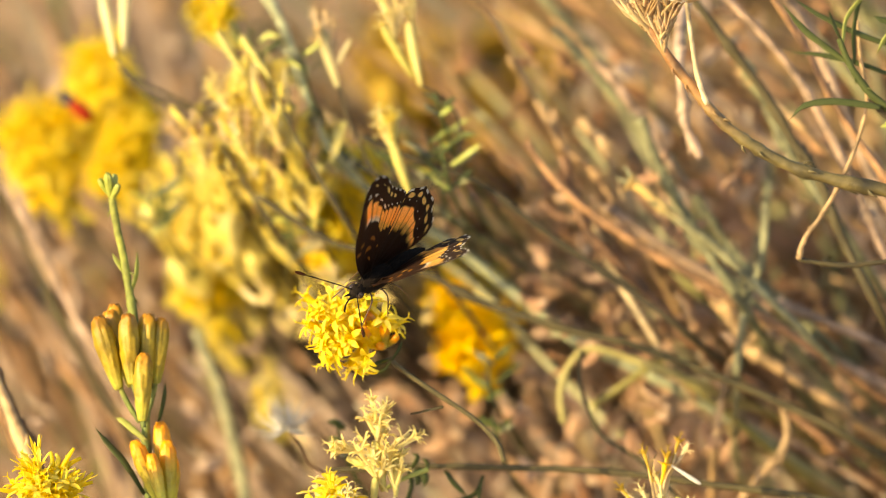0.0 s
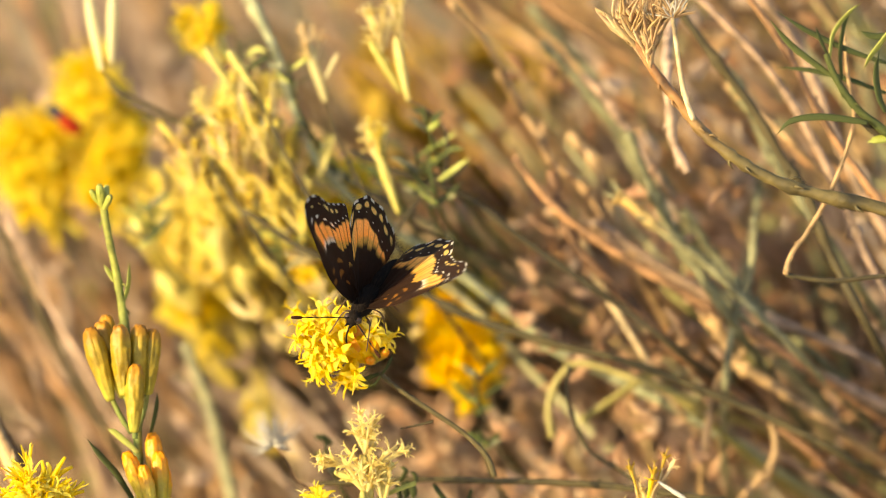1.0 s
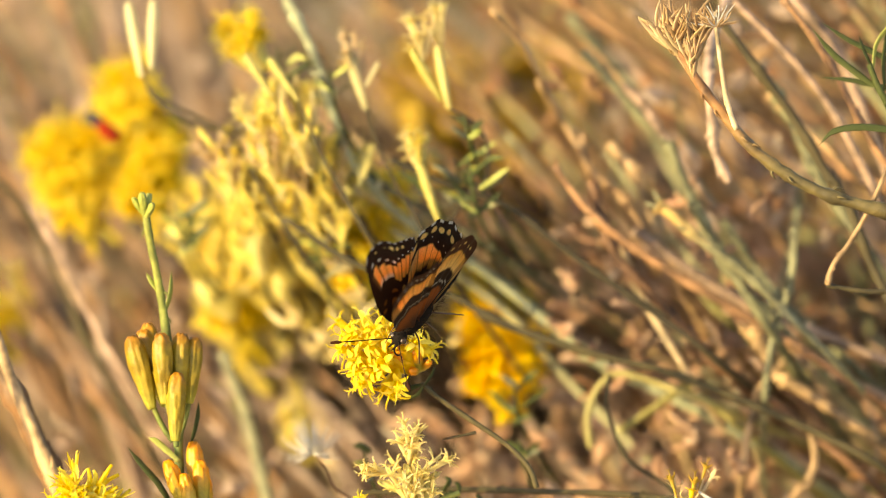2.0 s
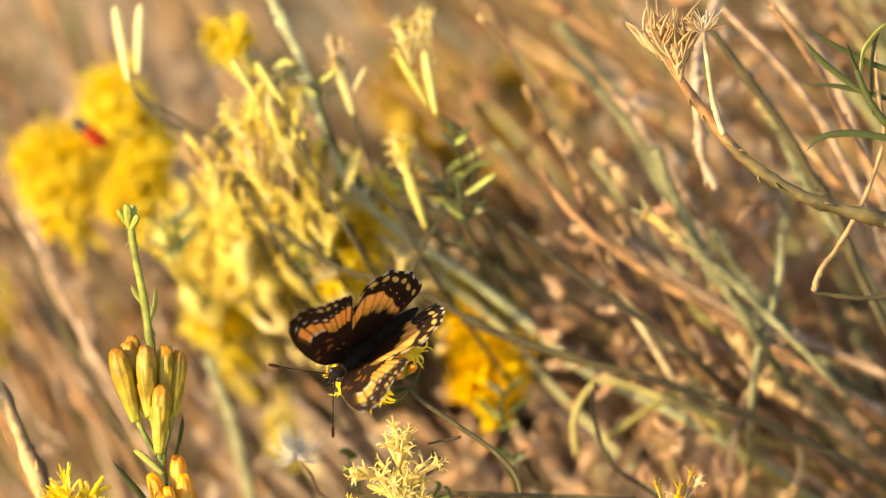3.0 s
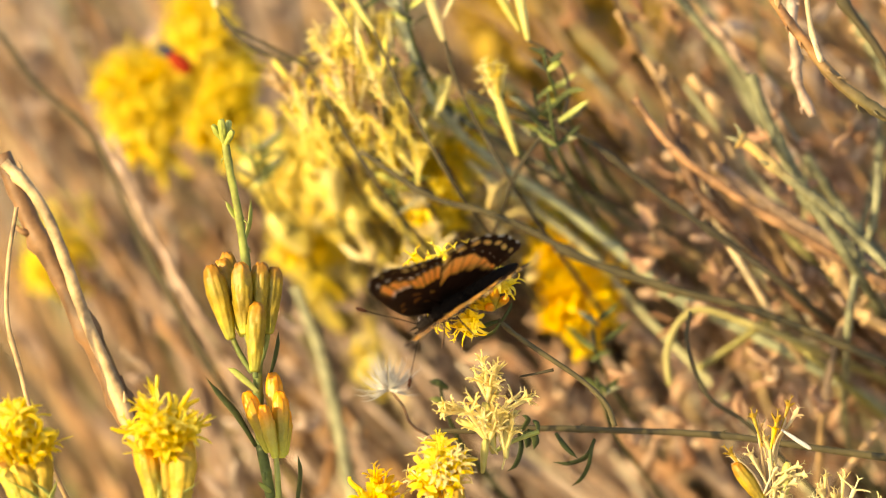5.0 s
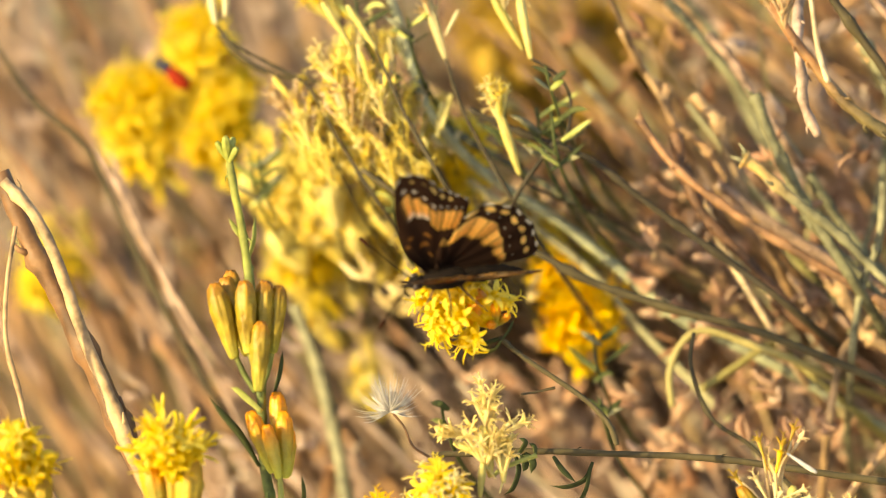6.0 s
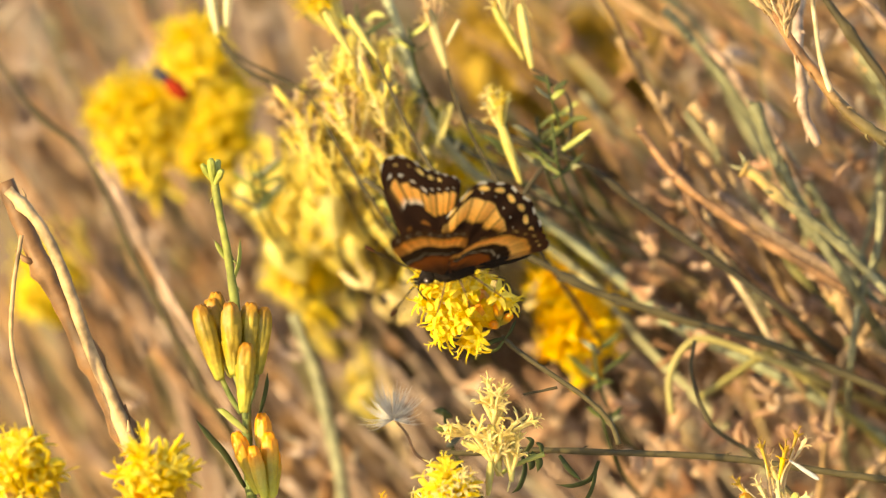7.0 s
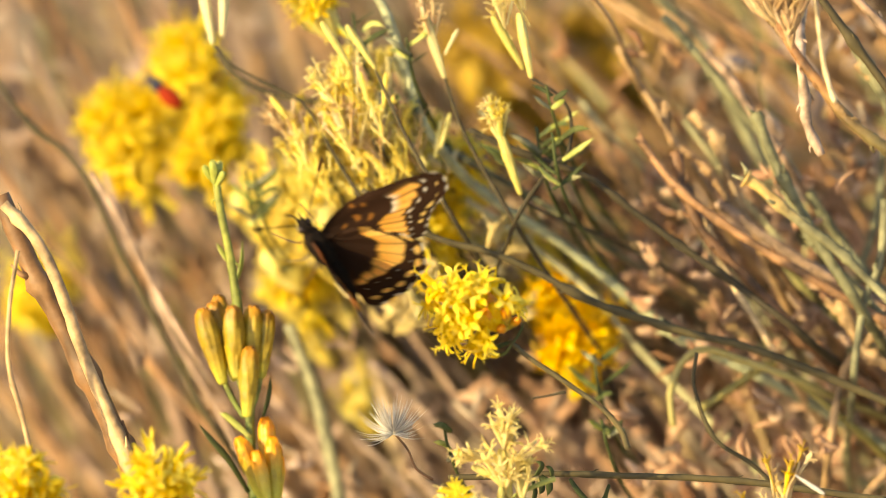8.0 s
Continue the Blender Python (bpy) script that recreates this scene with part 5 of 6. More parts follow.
for pts in ([(49.1, -42.9, 1.0), (48.4, -35.9, 1.0), (47.2, -28.4, 1.0)], [(50.2, -41.9, 1.0), (50.5, -34.9, 1.0), (50.9, -29.4, 1.0)], [(49.6, -42.4, 0.0), (50.6, -39.4, 0.0), (54.1, -37.4, 0.0)], [(50.5, -35.9, 1.0), (51.3, -31.9, 1.0), (52.5, -27.9, 1.0)], [(48.8, -41.9, 0.0), (46.6, -37.9, 0.0), (43.8, -35.2, 0.0)], [(49.8, -35.9, 0.0), (50.6, -32.4, 0.0), (51.8, -30.3, 0.0)]):
    stem(dry_tuft, pts, 0.3, 0.2, M_STRAW, 0, "dry_stalk")
stem(dry_tuft, [(49.4, -41.9, 1.0), (51.2, -45.9, 1.0), (51.7, -52.0, 1.0)], 0.35, 0.45, M_OLIVE)
dry_tuft_b = thing("dry_tuft", V((62.8, -53.1, 3.0)), "withered pale cream flower tuft", "flower")
for k, (a, b, kind) in enumerate((((59.1, -42.9, 0.0), (59.4, -37.4, 0.0), 0), ((60.6, -45.9, 0.0), (58.1, -40.1, 0.0), 0), ((59.6, -45.9, 0.0), (56.6, -42.7, 0.0), 0), ((61.1, -43.9, 0.0), (60.8, -40.7, 0.0), 0), ((62.1, -44.9, 0.0), (62.4, -39.1, 0.0), 1),
                                  ((62.6, -44.9, 0.0), (64.4, -40.7, 0.0), 1), ((62.8, -45.9, 0.0), (66.4, -42.7, 0.0), 0), ((63.1, -45.9, 0.0), (68.6, -43.1, 0.0), 1), ((62.1, -46.9, 0.0), (62.8, -42.4, 0.0), 0))):
    floret(dry_tuft_b, a, b, (FLORETS_CREAM, FLORETS_PALE)[kind], k, 0.95 if k % 2 else 0.8)
    floret(dry_tuft_b, a, tuple(Vector(b) + Vector((-0.9, -1.8, 0.8))), FLORETS_CREAM, k + 1, 0.85)
for pts in ([(61.7, -46.4, 1.0), (60.5, -42.9, 1.0), (59.5, -38.1, 1.0)], [(61.9, -46.4, 1.0), (62.3, -42.9, 1.0), (62.7, -39.7, 1.0)], [(62.1, -46.4, 1.0), (64.7, -44.4, 1.0), (67.7, -43.4, 1.0)], [(61.7, -46.9, 1.0), (59.7, -44.9, 1.0), (57.5, -42.7, 1.0)]):
    stem(dry_tuft_b, pts, 0.25, 0.16, M_STRAW, 0, "dry_stalk")
stem(dry_tuft_b, [(61.7, -44.9, 1.0), (62.2, -47.9, 1.0), (62.7, -53.0, 1.0)], 0.4, 0.5, M_OLIVE)

seed_down = thing("seed_down", V((-13.4, -30.0, 25.0)), "tuft of white feathery seed down on a dry twig", "seed tuft")
stem(seed_down, [(-17.5, -23.5, 25.0), (-15.0, -26.5, 25.0), (-13.4, -30.0, 25.0), (-10.4, -32.0, 25.0)], 0.2, 0.26, M_BROWN)
DOWN = random.Random(4)
for k in range(120):
    a = DOWN.uniform(0, math.tau)
    way = Vector((math.cos(a) * DOWN.uniform(0.3, 1), abs(math.sin(a)) * 1.1 - 0.25, DOWN.uniform(-0.6, 0.6))).normalized()
    c = Vector((-17.5, -23.8, 25.0))
    n = DOWN.uniform(3.5, 7.5)
    bm = bmesh.new()
    tube(bm, smooth_line([V(c) - seed_down.location, V(c + way * n * 0.6) - seed_down.location, V(c + way * n + Vector((0, 0.8, 0))) - seed_down.location], 3), lambda s: 0.13 * U * (1.1 - s), 4)
    part("bristle", bm, M_FLUFF, seed_down)

# The perch: a rounded head of open star florets on a bent stalk.
perch = thing("perch_flower", V((22.2, -30.0, 4.0)), "bright yellow flower head of star florets on a bent olive stalk", "flower")
stem(perch, [(1.6, -11.1, 3.0), (4.6, -13.7, 3.0), (9.6, -17.2, 3.0), (16.6, -22.0, 3.0), (20.7, -26.2, 3.0), (22.2, -30.0, 3.0)], 0.42, 0.52, M_OLIVE, 1)
stem(perch, [(11.4, -20.0, 3.0), (8.6, -20.6, 3.0), (5.4, -21.2, 3.0)], 0.3, 0.16, M_OLIVE, 0, "twig")
for pts in ([(2.2, -11.5, 2.0), (3.4, -9.7, 2.0), (4.2, -7.9, 2.0)], [(1.6, -11.4, 2.0), (-0.4, -12.1, 2.0), (-2.7, -13.4, 2.0)], [(2.0, -11.7, 2.0), (0.6, -13.4, 2.0), (-2.2, -13.9, 2.0)]):
    leaf(perch, pts, 0.38, M_GREEN)
PERCH = random.Random(12)
heart = Vector((-5.0, -5.7, 0.0))
foot = Vector((1.1, -9.0, 3.0))
for k in range(34):
    for _ in range(80):
        x, y, z = PERCH.uniform(-1, 1), PERCH.uniform(-1, 1), PERCH.uniform(-1, 0.45)
        if 0.5 < x * x + y * y + z * z < 1.0 and not (x > 0.35 and y < -0.2):
            break
    tip = heart + Vector((x * 8.6, y * 7.4, z * 6))
    floret(perch, foot.lerp(heart, 0.5), tip, FLORETS, k, PERCH.uniform(0.95, 1.15))
for k, at in enumerate(((-12.9, -4.9, -2.0), (-2.6, -11.0, -4.0), (-6.0, -8.6, -4.0), (0.4, -3.9, -4.0), (-13.2, -0.0, 0.0))):
    floret(perch, tuple(heart.lerp(foot, 0.4)), at, FLORETS, k, 0.95)
for k in range(16):
    tip = heart + Vector((PERCH.uniform(-3, 8.5), PERCH.uniform(-4, 4), PERCH.uniform(-3, 3)))
    bud(perch, tuple(foot), tuple(foot.lerp(tip, 0.92)), BUDS_GOLD if k % 3 else BUDS_ORANGE, k, fat=1.25)

# ---- the beetle ----
beetle = thing("beetle", V((-59.4, 38.3, 104.0)), "small red beetle with a blue-black front on a yellow flower", "beetle")
way_b = (V((-62.1, 41.0, 112.0)) - V((-57.3, 36.7, 112.0))).normalized()


def beetle_piece(name, z0, z1, r, mat, squash=0.6):
    bm = bmesh.new()
    tube(bm, [way_b * 1.15 * U * (z0 + (z1 - z0) * i / 9) for i in range(10)], lambda s: r * 1.25 * U * max(0.08, math.sin(math.pi * (0.06 + 0.88 * s))) ** 0.6, 10, 0.03, squash)
    return part(name, bm, mat, beetle)


beetle_piece("wing_case", -3.6, 1.3, 1.4, M_RED)
beetle_piece("thorax", 0.9, 2.7, 1.2, M_BLACK)
beetle_piece("head", 2.4, 3.8, 0.85, M_BLACK)
for sgn in (-1, 1):
    bm = bmesh.new()
    side = way_b.orthogonal().normalized() * sgn
    tube(bm, smooth_line([way_b * 3 * U, (way_b * 4.2 + side * 0.9) * U, (way_b * 5 + side * 2) * U], 4), lambda s: 0.12 * U, 5)
    part("antenna", bm, M_BLACK, beetle)

# ---- the butterfly ----
FORE = Vector((1.3, 1.8, 0.9)) * U
HIND = Vector((1.3, -0.3, 0.8)) * U
BLACK, BROWN, ORANGE, YELLOW, WHITE, RUST = (0.030, 0.016, 0.011), (0.075, 0.033, 0.019), (0.90, 0.44, 0.08), (0.96, 0.76, 0.30), (0.94, 0.90, 0.82), (0.30, 0.085, 0.02)


def outline(points):
    """Reach of the wing from its hinge for every bearing, from a rounded outline."""
    line = smooth_line([Vector((x, y, 0)) for x, y in points], 10)
    ang = np.unwrap(np.array([math.atan2(p.y, p.x) for p in line]))
    rad = np.array([p.length for p in line])
    order = np.argsort(ang)
    return ang[order], rad[order]


def blend(a, b, k):
    k = max(0.0, min(1.0, k))
    return tuple(x + (y - x) * k for x, y in zip(a, b))


def soft(x, lo, hi):
    k = max(0.0, min(1.0, (x - lo) / (hi - lo)))
    return k * k * (3 - 2 * k)


def wing_dot(c, s, cell, cells, at, size, colour, wide=1.0, pitch=1.0):
    """A rounded spot in the middle of each cell between two veins."""
    x = (cell - math.floor(cell) - 0.5) / cells * pitch * s / wide
    return blend(c, colour, 1 - soft(math.hypot(s - at, x), size * 0.75, size * 1.1))


def fore_colour(s, q, top):
    """Scale colour on a forewing: s from hinge to outer edge, q along that edge from tip to rear corner."""
    cells = 8
    cell = max(0.0, min(7.99, q * cells))
    mid = abs(cell - math.floor(cell) - 0.5) * 2
    i = int(cell)
    vein = soft(mid, 0.72, 0.92)
    if not top:
        c = blend(blend(BROWN, RUST, soft(s, 0.1, 0.35)), BLACK, soft(s, 0.38, 0.42) * (1 - soft(s, 0.60, 0.63)))
        c = blend(c, WHITE, 0.3 * (1 - soft(abs(s - 0.45 - 0.02 * math.sin(i * 2)), 0.0, 0.018)))
        c = blend(c, blend(ORANGE, YELLOW, 0.35 * (1 - soft(s, 0.62, 0.8))), soft(s, 0.60, 0.63) * (1 - soft(s, 0.80, 0.84)) * (1 - 0.6 * vein))
        c = blend(c, BROWN, soft(s, 0.80, 0.84))
        return wing_dot(c, s, cell, cells, 0.90, 0.014, blend(BROWN, WHITE, 0.5), 1.2, 0.62)
    inner = (0.60, 0.57, 0.565, 0.53, 0.52, 0.55, 0.58, 0.61)[i]
    outer = (0.82, 0.76, 0.715, 0.705, 0.75, 0.78, 0.81, 0.84)[i]
    c = blend(BLACK, BROWN, 0.35 * soft(s, 0.1, 0.4))
    for a, b, r in ((0.30, 0.15, 0.028), (0.40, 0.30, 0.024), (0.26, 0.85, 0.022), (0.43, -0.15, 0.020), (0.36, -0.35, 0.02), (0.20, 0.4, 0.018)):
        d = math.hypot(s - a, (q - b) * 0.5 * s)
        c = blend(c, blend(RUST, ORANGE, 0.4), 0.55 * (1 - soft(d, r * 0.5, r * 1.2)))
    band = soft(s, inner - 0.010, inner + 0.014) * (1 - soft(s, outer - 0.010, outer + 0.010))
    tint = blend(ORANGE, YELLOW, 0.03 + 0.26 * soft(s, inner, outer))
    if i in (0, 1, 2):
        tint = blend(tint, WHITE, 0.75 * (1 - soft(s, inner, inner + 0.08)))
    c = blend(c, tint, band * (1 - 0.85 * vein) * (1 - soft(-q, 0.02, 0.08)) * (1 - soft(q, 1.1, 1.25)))
    c = wing_dot(c, s, cell, cells, (0.87, 0.83, 0.775, 0.755, 0.80, 0.825, 0.85, 0.875)[i], (0.013, 0.013, 0.012, 0.018, 0.012, 0.010, 0.010, 0.008)[i], WHITE, 1.0, 0.62)
    if 1 <= i <= 5:
        c = wing_dot(c, s, cell, cells, 0.92, (0, 0.010, 0.007, 0.026, 0.024, 0.020, 0, 0)[i], blend(ORANGE, YELLOW, 0.7), 0.9, 0.62)
    if s > 0.976 and math.sin(q * 50) > 0.2:
        c = blend(c, WHITE, 0.7)
    return c


def hind_colour(s, q, top):
    """Scale colour on a hindwing, in the same terms."""
    cells = 8
    cell = max(0.0, min(7.99, q * cells))
    mid = abs(cell - math.floor(cell) - 0.5) * 2
    i = int(cell)
    vein = soft(mid, 0.78, 0.94)
    if not top:
        c = blend(blend(BROWN, RUST, soft(s, 0.1, 0.3)), BLACK, soft(s, 0.36, 0.40) * (1 - soft(s, 0.58, 0.62)))
        c = blend(c, WHITE, 0.4 * (1 - soft(abs(s - 0.45 - 0.02 * math.sin(i * 2)), 0.0, 0.022)))
        c = blend(c, blend(ORANGE, YELLOW, 0.6 - 0.5 * soft(s, 0.6, 0.8)), soft(s, 0.58, 0.62) * (1 - soft(s, 0.79, 0.83)) * (1 - 0.5 * vein))
        c = blend(c, BROWN, soft(s, 0.79, 0.83))
        return wing_dot(c, s, cell, cells, 0.90, 0.020, blend(BROWN, YELLOW, 0.6), 1.3, 1.3)
    jag = 0.018 * math.sin(i * 2.7)
    inner = max(0.49, 0.60 - 0.38 * (q - 0.12)) + jag + 0.10 * q * q
    outer = min(0.86, max(0.65, 0.84 - 0.36 * (q - 0.2))) + 0.3 * jag
    c = blend(BLACK, BROWN, 0.25 * soft(s, 0.1, 0.4))
    band = soft(s, inner - 0.035, inner + 0.035) * (1 - soft(s, outer - 0.015, outer + 0.015))
    tint = blend(ORANGE, YELLOW, 0.08 + 0.36 * soft(s, inner, outer))
    c = blend(c, tint, band * (1 - 0.55 * vein) * (1 - soft(-q, 0.1, 0.3)))
    c = wing_dot(c, s, cell, cells, outer + 0.075, 0.008, WHITE, 1.0, 1.3)
    c = wing_dot(c, s, cell, cells, 0.955 - 0.1 * max(0.0, min(0.8, q)), 0.033, blend(ORANGE, YELLOW, 0.5), 1.6, 1.3)
    if s > 0.974 and math.sin(q * 50) > 0.1:
        c = blend(c, WHITE, 0.75)
    if q > 0.9:
        c = blend(c, BROWN, 0.7 * soft(q, 0.9, 1.05))
    return c


def wing_mesh(name, points, colour, side, fold, first, last):
    """A thin wing: an upper and an under skin with scalloped edge, raised veins and a slight camber."""
    ang, rad = outline(points)
    na, ns = 150, 120
    first, last = radians(first), radians(last)
    span = (float(np.interp(first, ang, rad)), float(np.interp(last, ang, rad)))
    lo, hi = ang[0], ang[-1]
    bm = bmesh.new()
    layer = bm.verts.layers.float_color.new("scales")
    skins = []
    for top in (True, False):
        rows = []
        for i in range(na + 1):
            q = i / na
            a = hi + (lo - hi) * q
            reach = float(np.interp(a, ang, rad)) * (1 - 0.012 * (1 + math.cos(q * 2 * math.pi * fold)) * (1 if 0.1 < q < 0.9 else 0))
            edge = span[0] if a > first else span[1] if a < last else reach
            row = []
            for j in range(ns + 1):
                s = 0.02 + 0.98 * j / ns
                r = reach * s
                vein = 0.05 * max(0, math.cos(q * math.pi * fold)) ** 12 * s
                z = 0.55 * math.sin(s * 2.6) + 0.5 * s * s * math.cos(q * 3.0) + 0.12 * math.sin(q * math.pi * fold * 2) * s + vein
                z += (0.035 if top else -0.035) * (1 - s ** 6)
                v = bm.verts.new((math.cos(a) * r * U * side, math.sin(a) * r * U, z * U))
                v[layer] = (*colour(r / edge, (first - a) / (first - last), top), 1)
                row.append(v)
            rows.append(row)
        for p, n in zip(rows, rows[1:]):
            for j in range(ns):
                f = (p[j], p[j + 1], n[j + 1], n[j])
                bm.faces.new(f if (top == (side < 0)) else f[::-1])
        skins.append(rows)
    for j in range(na):
        a, b = skins
        f = (a[j][-1], a[j + 1][-1], b[j + 1][-1], b[j][-1])
        bm.faces.new(f if side > 0 else f[::-1])
    return mesh_of(name, bm, M_WING)


FORE_EDGE = ((0.2, 1.0), (3.5, 5.0), (8.2, 8.0), (14.0, 10.4), (19.5, 11.8), (22.2, 11.6), (23.7, 10.1), (23.8, 8.0), (22.0, 5.6), (20.2, 3.6), (19.6, 1.6), (19.0, -0.6), (17.2, -2.5), (13.3, -2.7), (8.0, -2.6), (4.0, -2.2), (0.2, -1.0))
HIND_EDGE = ((0.2, 1.2), (6.0, 2.0), (10.5, 0.4), (14.0, -2.2), (16.2, -5.2), (15.9, -8.2), (14.2, -11.2), (11.2, -13.9), (7.0, -15.8), (2.6, -16.2), (1.3, -12.5), (0.6, -6.0), (0.1, -1.6))

BACK = Vector((0, -1.6, 0))    # the body sits a little behind the wing roots

butterfly = thing("butterfly", HEART, "black, orange and cream checkered butterfly feeding on a yellow flower", "butterfly")
wings = {}
for side, word in ((1, "right"), (-1, "left")):
    wings["fore", side] = part("forewing", wing_mesh("forewing", FORE_EDGE, fore_colour, side, 8, 30, -8), None, butterfly, "black forewing with an orange band and white dots")
    wings["hind", side] = part("hindwing", wing_mesh("hindwing", HIND_EDGE, hind_colour, side, 8, 4, -79), None, butterfly, "black hindwing with an orange band and a row of cream spots")


def body_piece(name, profile, mat, flat=1.0, rough=0.05):
    """A rounded body piece turned about the long axis: places along it, radii and heights."""
    bm = bmesh.new()
    pts = smooth_line([Vector((0, y, z)) + BACK for y, r, z in profile], 5)
    ys = np.linspace(0, 1, len(profile))
    rs = [r for y, r, z in profile]
    tube(bm, [p * U for p in pts], lambda s: float(np.interp(s, ys, rs)) * U, 14, rough, flat, len(name))
    return part(name, bm, mat, butterfly)


body_piece("thorax", ((-2.8, 0.8, 0.1), (-2.0, 1.6, 0.1), (0, 2.0, 0.2), (2.5, 1.9, 0.2), (4.4, 1.3, 0.1), (5.0, 0.6, 0.0)), M_BODY)
body_piece("abdomen", ((-2.2, 0.9, 0.1), (-3.5, 1.4, 0.2), (-6, 1.55, 0.0), (-9, 1.3, -0.5), (-11.5, 0.8, -0.9), (-13, 0.25, -1.1)), M_BODY, 0.9, 0.1)
body_piece("head", ((4.6, 0.5, 0.0), (5.2, 1.15, 0.1), (6.2, 1.25, 0.1), (7.1, 0.9, 0.0), (7.5, 0.3, -0.1)), M_BODY)
for sgn in (-1, 1):
    bm = bmesh.new()
    bmesh.ops.create_icosphere(bm, subdivisions=3, radius=0.68 * U)
    part("eye", bm, M_EYE, butterfly, m=Matrix.Translation((Vector((0.95 * sgn, 6.3, 0.25)) + BACK) * U))
    bm = bmesh.new()
    line = smooth_line([(Vector(p) + BACK) * U for p in ((0.5 * sgn, 7.0, 0.7), (2.9 * sgn, 9.4, 1.5), (5.9 * sgn, 12.2, 2.1), (7.3 * sgn, 13.4, 2.3))], 7)
    tube(bm, line, lambda s: 0.10 * U * (1 + 0.25 * math.cos(s * 150)), 6)
    horn = part("antenna", bm, M_HORN, butterfly)
    bm = bmesh.new()
    d = (line[-1] - line[-3]).normalized()
    tube(bm, [line[-2] + d * U * 2.0 * i / 7 for i in range(8)], lambda s: U * (0.10 + 0.22 * math.sin(math.pi * (0.15 + 0.7 * s))), 8)
    part("club", bm, M_CLUB, horn, "rusty tipped club")
    bm = bmesh.new()
    tube(bm, smooth_line([(Vector(p) + BACK) * U for p in ((0.35 * sgn, 7.1, -0.3), (0.45 * sgn, 8.3, 0.0), (0.4 * sgn, 9.2, 0.4))], 4), lambda s: U * 0.3 * (1.1 - s), 6, 0.4)
    part("palp", bm, M_HAIR, butterfly)
    for k, (y, out, fwd) in enumerate(((3.0, 3.4, 2.5), (0.8, 4.4, -0.5), (-1.2, 4.2, -4.0))):
        bm = bmesh.new()
        tube(bm, smooth_line([(Vector(p) + BACK) * U for p in ((0.8 * sgn, y, -1.0), (out * 0.75 * sgn, y + fwd * 0.4, -1.6), (out * sgn, y + fwd, -4.6), (out * 1.1 * sgn, y + fwd * 1.25, -6.0))], 5), lambda s: U * (0.17 - 0.08 * s), 6, 0.1)
        part("leg", bm, M_LEG, butterfly)
bm = bmesh.new()
tube(bm, smooth_line([(Vector(p) + BACK) * U for p in ((0, 7.3, -0.4), (0, 7.9, -2.2), (0, 7.4, -4.4), (0, 6.8, -5.4))], 6), lambda s: 0.16 * U, 6)
part("proboscis", bm, M_HORN, butterfly)
FUR = random.Random(3)
bm = bmesh.new()
for k in range(420):
    a, y = FUR.uniform(0, math.tau), FUR.uniform(-6.5, 6.8)
    r = 1.75 if y < 4 else 1.15
    out = Vector((math.cos(a), 0, math.sin(a)))
    p = Vector((0, y, 0.15)) + BACK + out * r
    way = (out + Vector((FUR.uniform(-0.4, 0.4), FUR.uniform(-1.2, 0.1), FUR.uniform(-0.2, 0.4)))).normalized()
    n = FUR.uniform(0.5, 1.5)
    tube(bm, [p * U, (p + way * n * 0.6) * U, (p + way * n + Vector((0, -0.2 * n, 0))) * U if n else p], lambda s: 0.045 * U * (1.1 - s), 3)
part("fur", bm, M_HAIR, butterfly, "short grey-brown body hair")


def hinge(side, root, rise, sweep):
    """A wing's pose on the body: raised about the body's axis, swept in its own plane."""
    return Matrix.Translation((root.x * side, root.y, root.z)) @ pose(0, 0, 0, 0, -rise * side, 0) @ pose(0, 0, 0, 0, 0, sweep * side)


